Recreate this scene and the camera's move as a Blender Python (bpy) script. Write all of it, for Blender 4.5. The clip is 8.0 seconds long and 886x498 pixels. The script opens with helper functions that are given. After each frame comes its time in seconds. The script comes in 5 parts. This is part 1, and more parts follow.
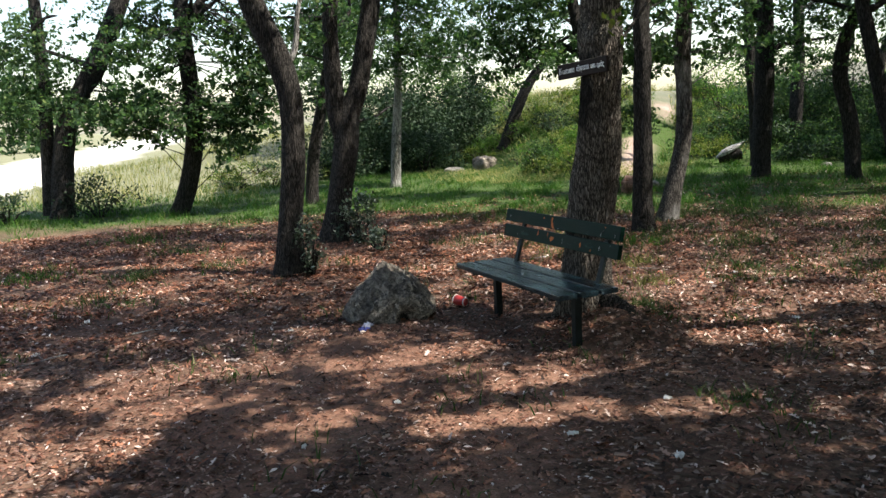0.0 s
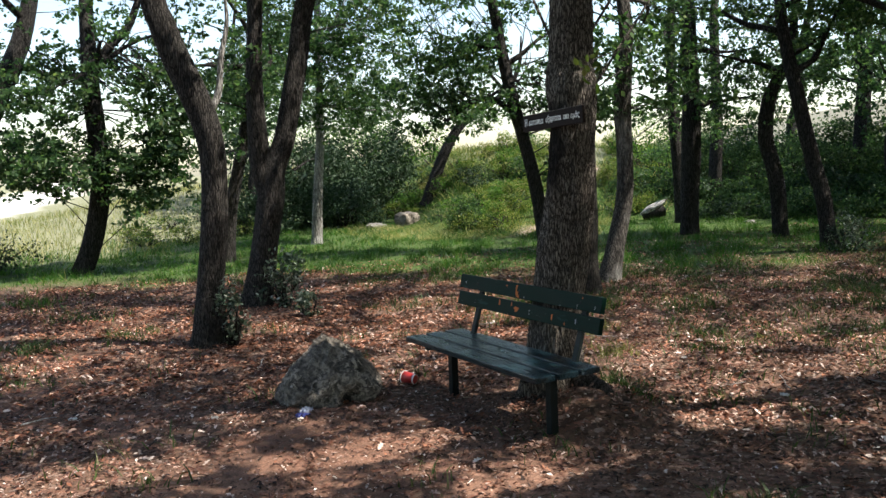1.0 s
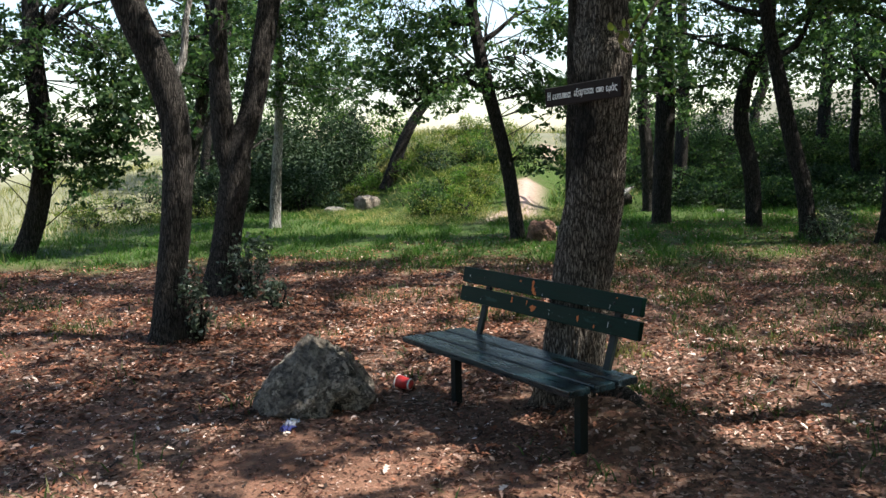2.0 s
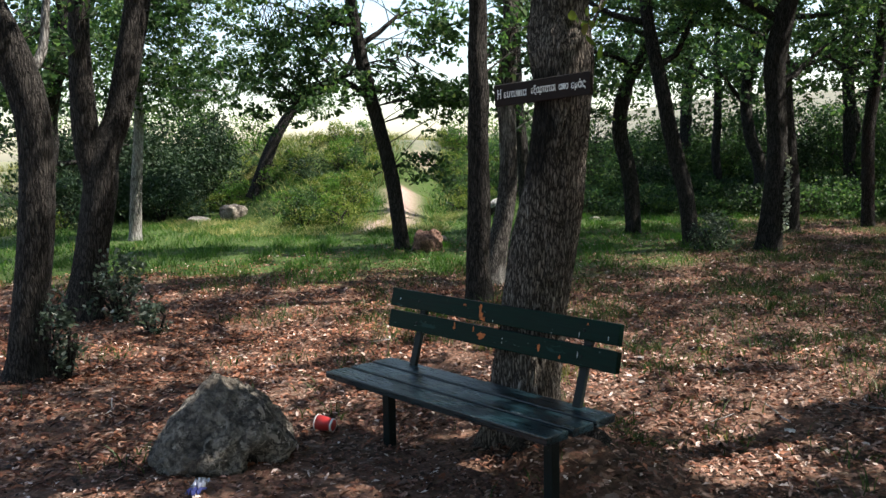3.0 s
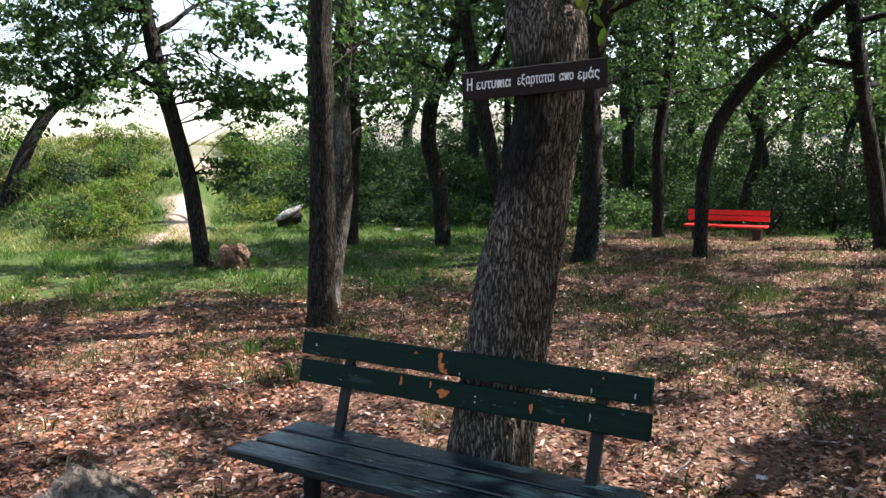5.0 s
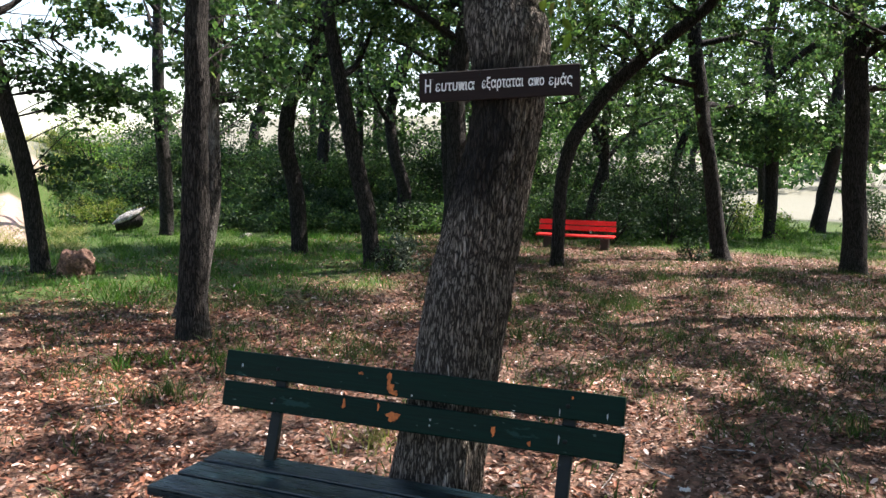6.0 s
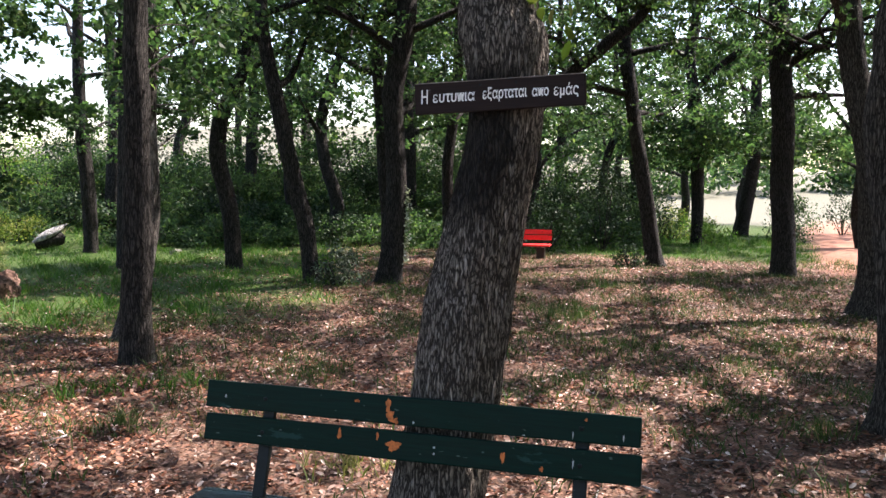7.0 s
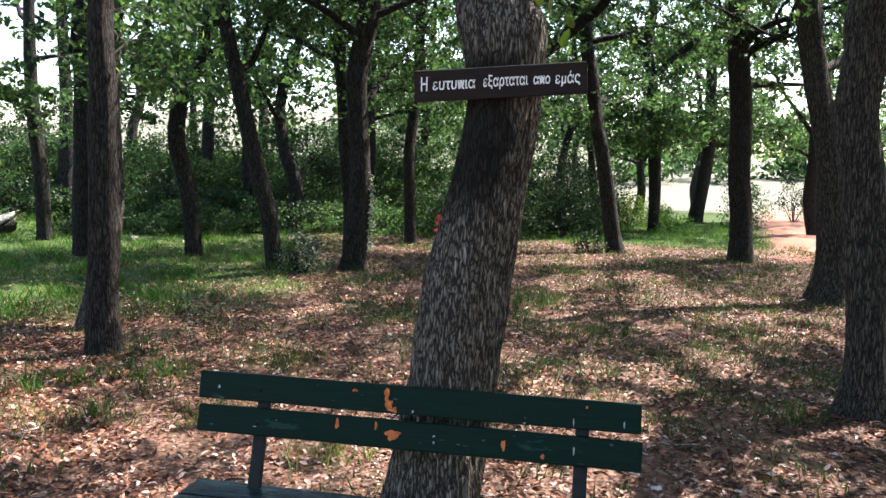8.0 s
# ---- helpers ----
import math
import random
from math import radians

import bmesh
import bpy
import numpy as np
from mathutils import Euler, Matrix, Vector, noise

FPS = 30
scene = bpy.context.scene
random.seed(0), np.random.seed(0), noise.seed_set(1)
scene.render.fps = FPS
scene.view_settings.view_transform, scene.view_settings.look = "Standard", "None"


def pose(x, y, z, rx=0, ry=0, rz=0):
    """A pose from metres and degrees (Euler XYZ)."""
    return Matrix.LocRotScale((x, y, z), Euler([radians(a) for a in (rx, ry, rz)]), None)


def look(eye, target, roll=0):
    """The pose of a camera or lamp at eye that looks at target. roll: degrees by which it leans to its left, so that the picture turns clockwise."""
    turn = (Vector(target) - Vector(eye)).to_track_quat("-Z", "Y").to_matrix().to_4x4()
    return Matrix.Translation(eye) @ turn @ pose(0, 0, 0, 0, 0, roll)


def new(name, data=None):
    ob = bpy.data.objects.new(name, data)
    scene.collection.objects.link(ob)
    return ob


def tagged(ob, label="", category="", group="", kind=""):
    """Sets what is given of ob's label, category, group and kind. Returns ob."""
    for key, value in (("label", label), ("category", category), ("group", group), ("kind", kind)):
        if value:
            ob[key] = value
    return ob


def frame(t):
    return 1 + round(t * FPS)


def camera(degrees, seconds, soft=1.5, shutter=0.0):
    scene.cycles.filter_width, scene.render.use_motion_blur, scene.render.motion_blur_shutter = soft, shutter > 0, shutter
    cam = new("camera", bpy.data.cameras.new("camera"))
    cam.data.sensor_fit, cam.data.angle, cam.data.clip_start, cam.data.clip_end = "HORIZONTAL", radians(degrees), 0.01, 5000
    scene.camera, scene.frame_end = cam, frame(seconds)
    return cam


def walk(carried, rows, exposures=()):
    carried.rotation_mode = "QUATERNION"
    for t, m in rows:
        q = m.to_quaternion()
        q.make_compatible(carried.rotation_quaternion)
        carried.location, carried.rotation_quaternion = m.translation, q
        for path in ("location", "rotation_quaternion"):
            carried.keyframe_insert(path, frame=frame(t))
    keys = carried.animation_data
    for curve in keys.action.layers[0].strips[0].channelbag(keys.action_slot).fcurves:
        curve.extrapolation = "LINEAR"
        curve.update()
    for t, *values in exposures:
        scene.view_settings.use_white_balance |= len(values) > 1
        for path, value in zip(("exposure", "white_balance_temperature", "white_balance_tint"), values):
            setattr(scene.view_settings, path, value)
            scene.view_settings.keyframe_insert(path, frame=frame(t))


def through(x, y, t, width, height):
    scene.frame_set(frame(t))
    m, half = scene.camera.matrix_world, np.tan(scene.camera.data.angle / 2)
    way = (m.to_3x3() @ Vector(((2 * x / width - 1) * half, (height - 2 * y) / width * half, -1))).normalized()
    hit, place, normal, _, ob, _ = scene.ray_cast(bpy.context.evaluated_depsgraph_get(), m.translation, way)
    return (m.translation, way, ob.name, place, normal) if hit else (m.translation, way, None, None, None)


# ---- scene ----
cam = camera(53.4, 8.0)
PATH = [
    (0, (-0.08, -0.049, 1.539), (0.634, 1.795, 1.24), -2.8),
    (0.5, (0.044, 0.335, 1.592), (0.788, 2.173, 1.325), -2.4),
    (1, (-0.018, 0.768, 1.55), (0.887, 2.541, 1.364), -2.2),
    (2.3, (0.007, 1.798, 1.524), (1.075, 3.471, 1.279), -0.9),
    (2.5, (0.0, 1.973, 1.532), (1.163, 3.582, 1.285), -1.8),
    (3, (0.042, 2.344, 1.519), (1.312, 3.874, 1.306), -0.9),
    (3.5, (0.103, 2.706, 1.526), (1.441, 4.185, 1.377), 0.5),
    (4, (0.15, 3.077, 1.516), (1.636, 4.406, 1.358), -2.0),
    (4.5, (0.163, 3.34, 1.499), (1.701, 4.606, 1.328), -1.1),
    (5, (0.183, 3.63, 1.514), (1.819, 4.764, 1.317), 0.1),
    (5.2, (0.16, 3.746, 1.518), (1.855, 4.79, 1.327), 1.5),
    (6.3, (0.162, 4.23, 1.506), (2.002, 4.995, 1.335), 0.8),
    (6.5, (0.177, 4.291, 1.513), (2.027, 5.032, 1.352), 0.5),
    (7, (0.201, 4.424, 1.52), (2.086, 5.072, 1.368), 0.8),
    (7.5, (0.198, 4.514, 1.524), (2.108, 5.088, 1.37), 0.7),
    (8, (0.168, 4.573, 1.523), (2.083, 5.121, 1.342), 1.0),
]
walk(cam, [(t, look(eye, target, roll)) for t, eye, target, roll in PATH], [(0, 1.40, 6650, 10), (3.2, 1.40, 6600, 12), (4.0, 1.62, 6750, 19), (4.5, 1.74, 6600, 17), (5.0, 1.83, 6600, 17), (6.5, 1.89, 6600, 17), (7.0, 1.98, 6650, 21), (8, 2.22, 6550, 16)])

# ---- world, sun ----
SUN_AZ, SUN_EL = 130.0, 57.0          # degrees clockwise from +y, degrees above the horizon
world = bpy.data.worlds.new("sky")
scene.world = world
world.use_nodes = True
wn = world.node_tree
for n in list(wn.nodes):
    wn.nodes.remove(n)
sky = wn.nodes.new("ShaderNodeTexSky")
sky.sky_type = 'NISHITA'
sky.sun_disc = False
sky.sun_elevation = radians(SUN_EL)
sky.sun_rotation = radians(SUN_AZ)
sky.air_density, sky.dust_density, sky.ozone_density = 1.15, 1.2, 0.9
bg = wn.nodes.new("ShaderNodeBackground")
bg.inputs["Strength"].default_value = 0.118
wo = wn.nodes.new("ShaderNodeOutputWorld")
wn.links.new(sky.outputs[0], bg.inputs[0])
wn.links.new(bg.outputs[0], wo.inputs[0])
sun_data = bpy.data.lights.new("sun", 'SUN')
sun_data.energy, sun_data.angle, sun_data.color = 5.0, radians(0.55), (1.0, 0.94, 0.86)
sun = new("sun", sun_data)
sd = Vector((math.sin(radians(SUN_AZ)) * math.cos(radians(SUN_EL)), math.cos(radians(SUN_AZ)) * math.cos(radians(SUN_EL)), math.sin(radians(SUN_EL))))
sun.matrix_world = look(sd * 60, (0, 0, 0))


# ---- material helpers ----
def material(name):
    m = bpy.data.materials.new(name)
    m.use_nodes = True
    nt = m.node_tree
    b = nt.nodes["Principled BSDF"]
    return m, nt, b


def node(nt, kind, **sets):
    n = nt.nodes.new(kind)
    for k, v in sets.items():
        if k in n.inputs:
            n.inputs[k].default_value = v
    return n


def ramp(nt, src, stops):
    r = nt.nodes.new("ShaderNodeValToRGB")
    els = r.color_ramp.elements
    while len(els) < len(stops):
        els.new(0.5)
    for e, (p, c) in zip(els, stops):
        e.position = p
        e.color = (*c, 1)
    nt.links.new(src, r.inputs[0])
    return r.outputs[0]


def mix(nt, fac, a, b, mode='MIX'):
    n = nt.nodes.new("ShaderNodeMix")
    n.data_type, n.blend_type = 'RGBA', mode
    for sock, v in ((n.inputs[0], fac), (n.inputs[6], a), (n.inputs[7], b)):
        if isinstance(v, (int, float)):
            sock.default_value = v
        elif isinstance(v, tuple):
            sock.default_value = (*v, 1)
        else:
            nt.links.new(v, sock)
    return n.outputs[2]


def noise_tex(nt, scale, detail=4.0, rough=0.55, vec=None, distortion=0.0):
    n = nt.nodes.new("ShaderNodeTexNoise")
    n.inputs["Scale"].default_value, n.inputs["Detail"].default_value = scale, detail
    n.inputs["Roughness"].default_value, n.inputs["Distortion"].default_value = rough, distortion
    if vec is not None:
        nt.links.new(vec, n.inputs["Vector"])
    return n.outputs[0]


def coords(nt, scale=(1, 1, 1)):
    t = nt.nodes.new("ShaderNodeTexCoord")
    m = nt.nodes.new("ShaderNodeMapping")
    m.inputs["Scale"].default_value = scale
    nt.links.new(t.outputs["Object"], m.inputs[0])
    return m.outputs[0]


def bump(nt, b, height, strength=0.5, distance=0.02):
    n = nt.nodes.new("ShaderNodeBump")
    n.inputs["Strength"].default_value, n.inputs["Distance"].default_value = strength, distance
    nt.links.new(height, n.inputs["Height"])
    nt.links.new(n.outputs[0], b.inputs["Normal"])


def attribute(nt, name):
    a = nt.nodes.new("ShaderNodeAttribute")
    a.attribute_name = name
    return a.outputs["Fac"]


def math_node(nt, op, a, b):
    n = nt.nodes.new("ShaderNodeMath")
    n.operation = op
    n.use_clamp = op != 'SUBTRACT'
    for sock, v in zip(n.inputs, (a, b)):
        if isinstance(v, (int, float)):
            sock.default_value = v
        else:
            nt.links.new(v, sock)
    return n.outputs[0]


def bark_material(name, dark, light, lichen, lichen_amount, relief=0.8, wide=1.0, darkened=False, tall=1.0):
    """Furrowed bark: meandering upright cracks between plates, with grain and patches of lichen. wide: size of the plates; tall: their length."""
    m, nt, b = material(name)
    cracks = []
    for sx, sz, shift in ((60, 8, 0.0), (90, 15, 7.3)):
        v = coords(nt, (sx / wide, sx / wide, sz / wide / tall))
        nt.nodes[v.node.name].inputs["Location"].default_value = (shift, shift * 2, shift)
        n = noise_tex(nt, 1.0, 2.5, 0.5, v, 0.6)
        away = nt.nodes.new("ShaderNodeMath")
        away.operation = 'ABSOLUTE'
        nt.links.new(math_node(nt, 'SUBTRACT', n, 0.5), away.inputs[0])
        cracks.append(ramp(nt, away.outputs[0], [(0.0, (0, 0, 0)), (0.028, (0.35, 0.35, 0.35)), (0.085, (1, 1, 1))]))
    # plates parted by a net of furrows
    v = coords(nt, (64 / wide, 64 / wide, 9 / wide / tall))
    warp = nt.nodes.new("ShaderNodeTexNoise")
    warp.inputs["Scale"].default_value = 0.9
    warp.inputs["Detail"].default_value = 5.0
    nt.links.new(v, warp.inputs["Vector"])
    net = nt.nodes.new("ShaderNodeTexVoronoi")
    net.feature = 'DISTANCE_TO_EDGE'
    nt.links.new(mix(nt, 1.0, v, mix(nt, 1.0, warp.outputs["Color"], (1.9, 1.9, 1.9), 'MULTIPLY'), 'ADD'), net.inputs["Vector"])
    net.inputs["Scale"].default_value = 1.0
    furrow = ramp(nt, net.outputs["Distance"], [(0.0, (0.02, 0.02, 0.02)), (0.05, (0.22, 0.22, 0.22)), (0.13, (0.72, 0.72, 0.72)), (0.26, (1, 1, 1))])
    cracks[0] = math_node(nt, 'MULTIPLY', furrow, mix(nt, 0.5, (1, 1, 1), cracks[0]))
    plate = math_node(nt, 'MULTIPLY', cracks[0], mix(nt, 0.4, (1, 1, 1), cracks[1]))
    v = coords(nt, (40, 40, 12))
    fine = noise_tex(nt, 3, 5, 0.65, v)
    # dark bark cracks; the soft gradient beside them is groove shade put into the colour
    col = ramp(nt, plate, [(0.0, tuple(c * 0.4 for c in dark)), (0.3, dark), (1.0, light)])
    col = mix(nt, 0.45, col, mix(nt, 1.0, col, ramp(nt, fine, [(0.25, (0.3, 0.3, 0.3)), (0.75, (1.7, 1.65, 1.6))]), 'MULTIPLY'))
    big = noise_tex(nt, 2.3, 5, 0.6, coords(nt, (1, 1, 0.6)))
    patch = ramp(nt, big, [(0.62 - lichen_amount, (0, 0, 0)), (0.74 - lichen_amount, (0.8, 0.8, 0.8))])
    col = mix(nt, patch, col, mix(nt, plate, tuple(c * 0.35 for c in lichen), lichen))
    if darkened:
        col = mix(nt, attribute(nt, "dark_bark_patch"), col, mix(nt, plate, (0.008, 0.007, 0.006), (0.03, 0.026, 0.022)))
    nt.links.new(col, b.inputs["Base Color"])
    b.inputs["Roughness"].default_value = 0.9
    b.inputs["Specular IOR Level"].default_value = 0.2
    h = math_node(nt, 'ADD', math_node(nt, 'MULTIPLY', plate, 0.75), math_node(nt, 'MULTIPLY', fine, 0.25))
    bump(nt, b, h, relief, 0.03)
    return m


def leaf_material(name, stops, through=0.4, rough=0.5, tint=(1.05, 1.25, 0.76)):
    m, nt, b = material(name)
    geo = nt.nodes.new("ShaderNodeNewGeometry")
    col = ramp(nt, geo.outputs["Random Per Island"], stops)
    patch = noise_tex(nt, 0.9, 2, 0.5, coords(nt))
    hsv = nt.nodes.new("ShaderNodeHueSaturation")
    nt.links.new(col, hsv.inputs["Color"])
    nt.links.new(ramp(nt, patch, [(0.3, (0.65, 0.65, 0.65)), (0.7, (1.25, 1.25, 1.25))]), hsv.inputs["Value"])
    nt.links.new(hsv.outputs[0], b.inputs["Base Color"])
    b.inputs["Roughness"].default_value = rough
    b.inputs["Specular IOR Level"].default_value = 0.2
    if through > 0:
        tr = nt.nodes.new("ShaderNodeBsdfTranslucent")
        bright = mix(nt, 1.0, hsv.outputs[0], tint, 'MULTIPLY')
        nt.links.new(bright, tr.inputs[0])
        ms = nt.nodes.new("ShaderNodeMixShader")
        ms.inputs[0].default_value = through
        nt.links.new(b.outputs[0], ms.inputs[1])
        nt.links.new(tr.outputs[0], ms.inputs[2])
        nt.links.new(ms.outputs[0], nt.nodes["Material Output"].inputs[0])
    return m


def paint_material(name, colour, worn, chips, amount=0.1, rough=0.45, gloss=0.3):
    m, nt, b = material(name)
    b.inputs["Specular IOR Level"].default_value = gloss
    grain = noise_tex(nt, 5, 5, 0.6, coords(nt, (1.2, 22, 22)))
    spot = noise_tex(nt, 9, 6, 0.65, coords(nt, (0.6, 1.5, 1.5)))
    speck = noise_tex(nt, 60, 2, 0.5, coords(nt, (0.4, 1, 1)))
    col = mix(nt, ramp(nt, grain, [(0.35, (0, 0, 0)), (0.75, (1, 1, 1))]), colour, worn)
    col = mix(nt, ramp(nt, spot, [(0.74 - amount, (0, 0, 0)), (0.78 - amount, (1, 1, 1))]), col, chips)
    col = mix(nt, ramp(nt, speck, [(0.70, (0, 0, 0)), (0.76, (0.6, 0.6, 0.6))]), col, tuple(min(1, c * 3 + 0.1) for c in worn))
    nt.links.new(col, b.inputs["Base Color"])
    nt.links.new(ramp(nt, grain, [(0.2, (rough - 0.12,) * 3), (0.8, (rough + 0.2,) * 3)]), b.inputs["Roughness"])
    bump(nt, b, math_node(nt, 'ADD', math_node(nt, 'MULTIPLY', grain, 0.6), math_node(nt, 'MULTIPLY', spot, 0.4)), 0.35, 0.006)
    return m


def plain_material(name, colour, rough=0.6, metal=0.0, vary=0.25, scale=30):
    m, nt, b = material(name)
    n = noise_tex(nt, scale, 4, 0.6, coords(nt))
    lo, hi = tuple(c * (1 - vary) for c in colour), tuple(min(1, c * (1 + vary)) for c in colour)
    nt.links.new(ramp(nt, n, [(0.3, lo), (0.7, hi)]), b.inputs["Base Color"])
    b.inputs["Roughness"].default_value, b.inputs["Metallic"].default_value = rough, metal
    bump(nt, b, n, 0.2, 0.004)
    return m


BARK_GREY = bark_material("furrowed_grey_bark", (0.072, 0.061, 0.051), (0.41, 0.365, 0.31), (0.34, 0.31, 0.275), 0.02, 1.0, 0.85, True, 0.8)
BARK = bark_material("oak_bark", (0.019, 0.017, 0.015), (0.085, 0.078, 0.069), (0.17, 0.163, 0.145), 0.035, 0.9, 1.15)
BARK_MID = bark_material("greyish_oak_bark", (0.034, 0.030, 0.026), (0.150, 0.137, 0.121), (0.19, 0.18, 0.16), 0.02, 0.9, 1.1)
BARK_PALE = bark_material("pale_lichened_bark", (0.04, 0.036, 0.032), (0.18, 0.166, 0.148), (0.44, 0.43, 0.40), 0.09, 0.9, 1.2)
BARK_WHITE = bark_material("white_lichened_bark", (0.12, 0.115, 0.105), (0.42, 0.41, 0.385), (0.55, 0.54, 0.51), 0.16, 0.7, 1.5)
BARK_DARK = bark_material("dark_bark", (0.019, 0.017, 0.015), (0.070, 0.066, 0.060), (0.10, 0.097, 0.082), 0.02, 0.9, 1.3)
GREENS = [(0.0, (0.024, 0.053, 0.025)), (0.55, (0.050, 0.097, 0.040)), (0.88, (0.086, 0.144, 0.053)), (1.0, (0.145, 0.19, 0.068))]
LEAF = leaf_material("oak_leaf", GREENS, 0.52)
# darker leaf: shade of the thicket and hedge is partly put into the colour
LEAF_DARK = leaf_material("dark_shaded_leaf", [(0.0, (0.014, 0.032, 0.015)), (0.6, (0.026, 0.052, 0.024)), (1.0, (0.045, 0.075, 0.033))], 0.22, 0.6)
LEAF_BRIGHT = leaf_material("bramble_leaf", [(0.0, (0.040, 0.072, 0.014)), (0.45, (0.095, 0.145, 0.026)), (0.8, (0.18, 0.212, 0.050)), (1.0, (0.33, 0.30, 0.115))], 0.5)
# brighter leaf for bushes in the sun: part of that sunlight is in the colour
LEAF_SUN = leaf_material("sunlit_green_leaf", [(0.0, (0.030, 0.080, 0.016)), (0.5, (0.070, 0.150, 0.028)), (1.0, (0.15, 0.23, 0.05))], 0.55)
SAGE = leaf_material("grey_green_sprig_leaf", [(0.0, (0.028, 0.046, 0.032)), (0.5, (0.065, 0.092, 0.066)), (0.85, (0.16, 0.195, 0.15)), (1.0, (0.42, 0.44, 0.39))], 0.3, 0.4)
GRASS = leaf_material("grass_blade", [(0.0, (0.024, 0.074, 0.012)), (0.6, (0.047, 0.122, 0.018)), (0.93, (0.095, 0.165, 0.030)), (1.0, (0.24, 0.22, 0.09))], 0.45)
WEED = leaf_material("low_weed_blade", [(0.0, (0.022, 0.048, 0.012)), (0.6, (0.045, 0.085, 0.022)), (0.9, (0.085, 0.115, 0.035)), (1.0, (0.22, 0.19, 0.09))], 0.35)
# ivy leaf lightened to near white: sun glints are put into its colour
IVY = leaf_material("glint_whitened_ivy_leaf", [(0.0, (0.16, 0.22, 0.12)), (0.5, (0.45, 0.48, 0.38)), (1.0, (0.74, 0.74, 0.68))], 0.2, 0.22)
STRAW = leaf_material("dry_grass_blade", [(0.0, (0.080, 0.110, 0.024)), (0.5, (0.19, 0.19, 0.060)), (1.0, (0.36, 0.32, 0.16))], 0.4)
LITTER_RED = leaf_material("rusty_fallen_leaf", [(0.0, (0.018, 0.010, 0.007)), (0.30, (0.080, 0.029, 0.016)), (0.54, (0.195, 0.075, 0.041)), (0.80, (0.31, 0.142, 0.083)), (0.94, (0.40, 0.25, 0.185)), (1.0, (0.66, 0.54, 0.47))], 0.1, 0.6, (1.1, 0.9, 0.7))
LITTER = leaf_material("fallen_leaf", [(0.0, (0.014, 0.009, 0.006)), (0.26, (0.053, 0.025, 0.017)), (0.50, (0.152, 0.069, 0.047)), (0.76, (0.245, 0.131, 0.091)), (0.92, (0.36, 0.25, 0.20)), (1.0, (0.68, 0.585, 0.52))], 0.1, 0.6, (1.1, 0.9, 0.7))


# ---- shape of the ground ----
def smooth(a, b, x):
    t = np.clip((x - a) / (b - a), 0, 1)
    return t * t * (3 - 2 * t)


AZ = [-60, 2, 10, 18, 25, 28.5, 32, 40, 44, 58, 70, 79, 84, 130]
FOOT = [26, 19, 17, 20, 21.2, 20.6, 17.2, 17.4, 20.2, 20.6, 20.6, 21, 23, 26]
RISE = [0.0, 0.25, 0.9, 1.5, 1.9, 1.95, 2.0, 2.0, 1.9, 1.7, 1.6, 1.0, 0.0, 0.0]
HILL = [0.0, 0.0, 0.0, 0.0, 0.0, 0.0, 0.0, 0.3, 2.5, 6.5, 7.0, 5.0, 3.5, 3.0]


def bank(x, y):
    x, y = np.asarray(x, float), np.asarray(y, float)
    az, d = np.degrees(np.arctan2(x, y - 4)), np.hypot(x, y - 4)
    foot, rise = np.interp(az, AZ, FOOT), np.interp(az, AZ, RISE)
    return rise * smooth(foot, foot + 8.5, d) + np.interp(az, AZ, HILL) * smooth(38, 120, d)


def ground_z(x, y):
    x, y = np.asarray(x, float), np.asarray(y, float)
    ripple = 0.016 * np.sin(1.7 * x + 0.6 * y) * np.sin(1.1 * y - 0.5 * x + 1.0) + 0.01 * np.sin(3.9 * x - 2.1 * y + 0.7) * np.sin(3.3 * y + 1.3)
    mound = 0.06 * np.exp(-((x - 3.2) ** 2 + (y - 5.3) ** 2) / 0.2) + 0.13 * np.exp(-(((x - 3.18) / 0.34) ** 2 + ((y - 5.02) / 0.36) ** 2) ** 1.5)
    return bank(x, y) + ripple + mound


def edge_of_grass(x):
    return np.interp(x, [-12, 1, 3, 5, 7, 9, 11, 13, 16, 20, 30], [16.5, 15.0, 13.6, 12.4, 10.9, 9.5, 9.6, 10.3, 11.4, 14.0, 18.0])


def wobble(x, y, s=1.0):
    return (np.sin(1.3 * x * s + 2.0 * np.sin(0.7 * y * s)) + np.sin(1.9 * y * s + 1.7 * np.sin(0.9 * x * s + 1)) + np.sin((2.7 * x - 2.2 * y) * s + 0.5)) / 3


def grass_amount(x, y):
    x, y = np.asarray(x, float), np.asarray(y, float)
    beyond = smooth(17.5, 20.5, x + 0.8 * wobble(x, y, 1.1)) * smooth(2.4, 3.6, y)
    return np.maximum(smooth(-1.0, 1.2, y - edge_of_grass(x) + 0.9 * wobble(x, y, 1.2)), beyond)


def track_middle(y):
    return np.interp(y, [16.6, 17.4, 18.4, 19.4, 20.2, 21.05, 22.05, 23.0, 26, 30], [10.2, 10.95, 11.95, 13.0, 13.85, 14.7, 15.6, 16.3, 18.4, 21.0])


def track_amount(x, y):
    # the pale footpath that climbs the bank
    x, y = np.asarray(x, float), np.asarray(y, float)
    cx = track_middle(y)
    w = np.interp(y, [16.8, 17.6, 18.6, 19.5, 21, 23, 30], [0.60, 0.48, 0.36, 0.28, 0.25, 0.22, 0.20])
    a = 1 - smooth(w * 0.7, w * 1.15, np.abs(x - cx) * 0.8 + 0.06 * wobble(x, y, 4))
    return a * smooth(16.4, 17.3, y) * (1 - smooth(28, 32, y))


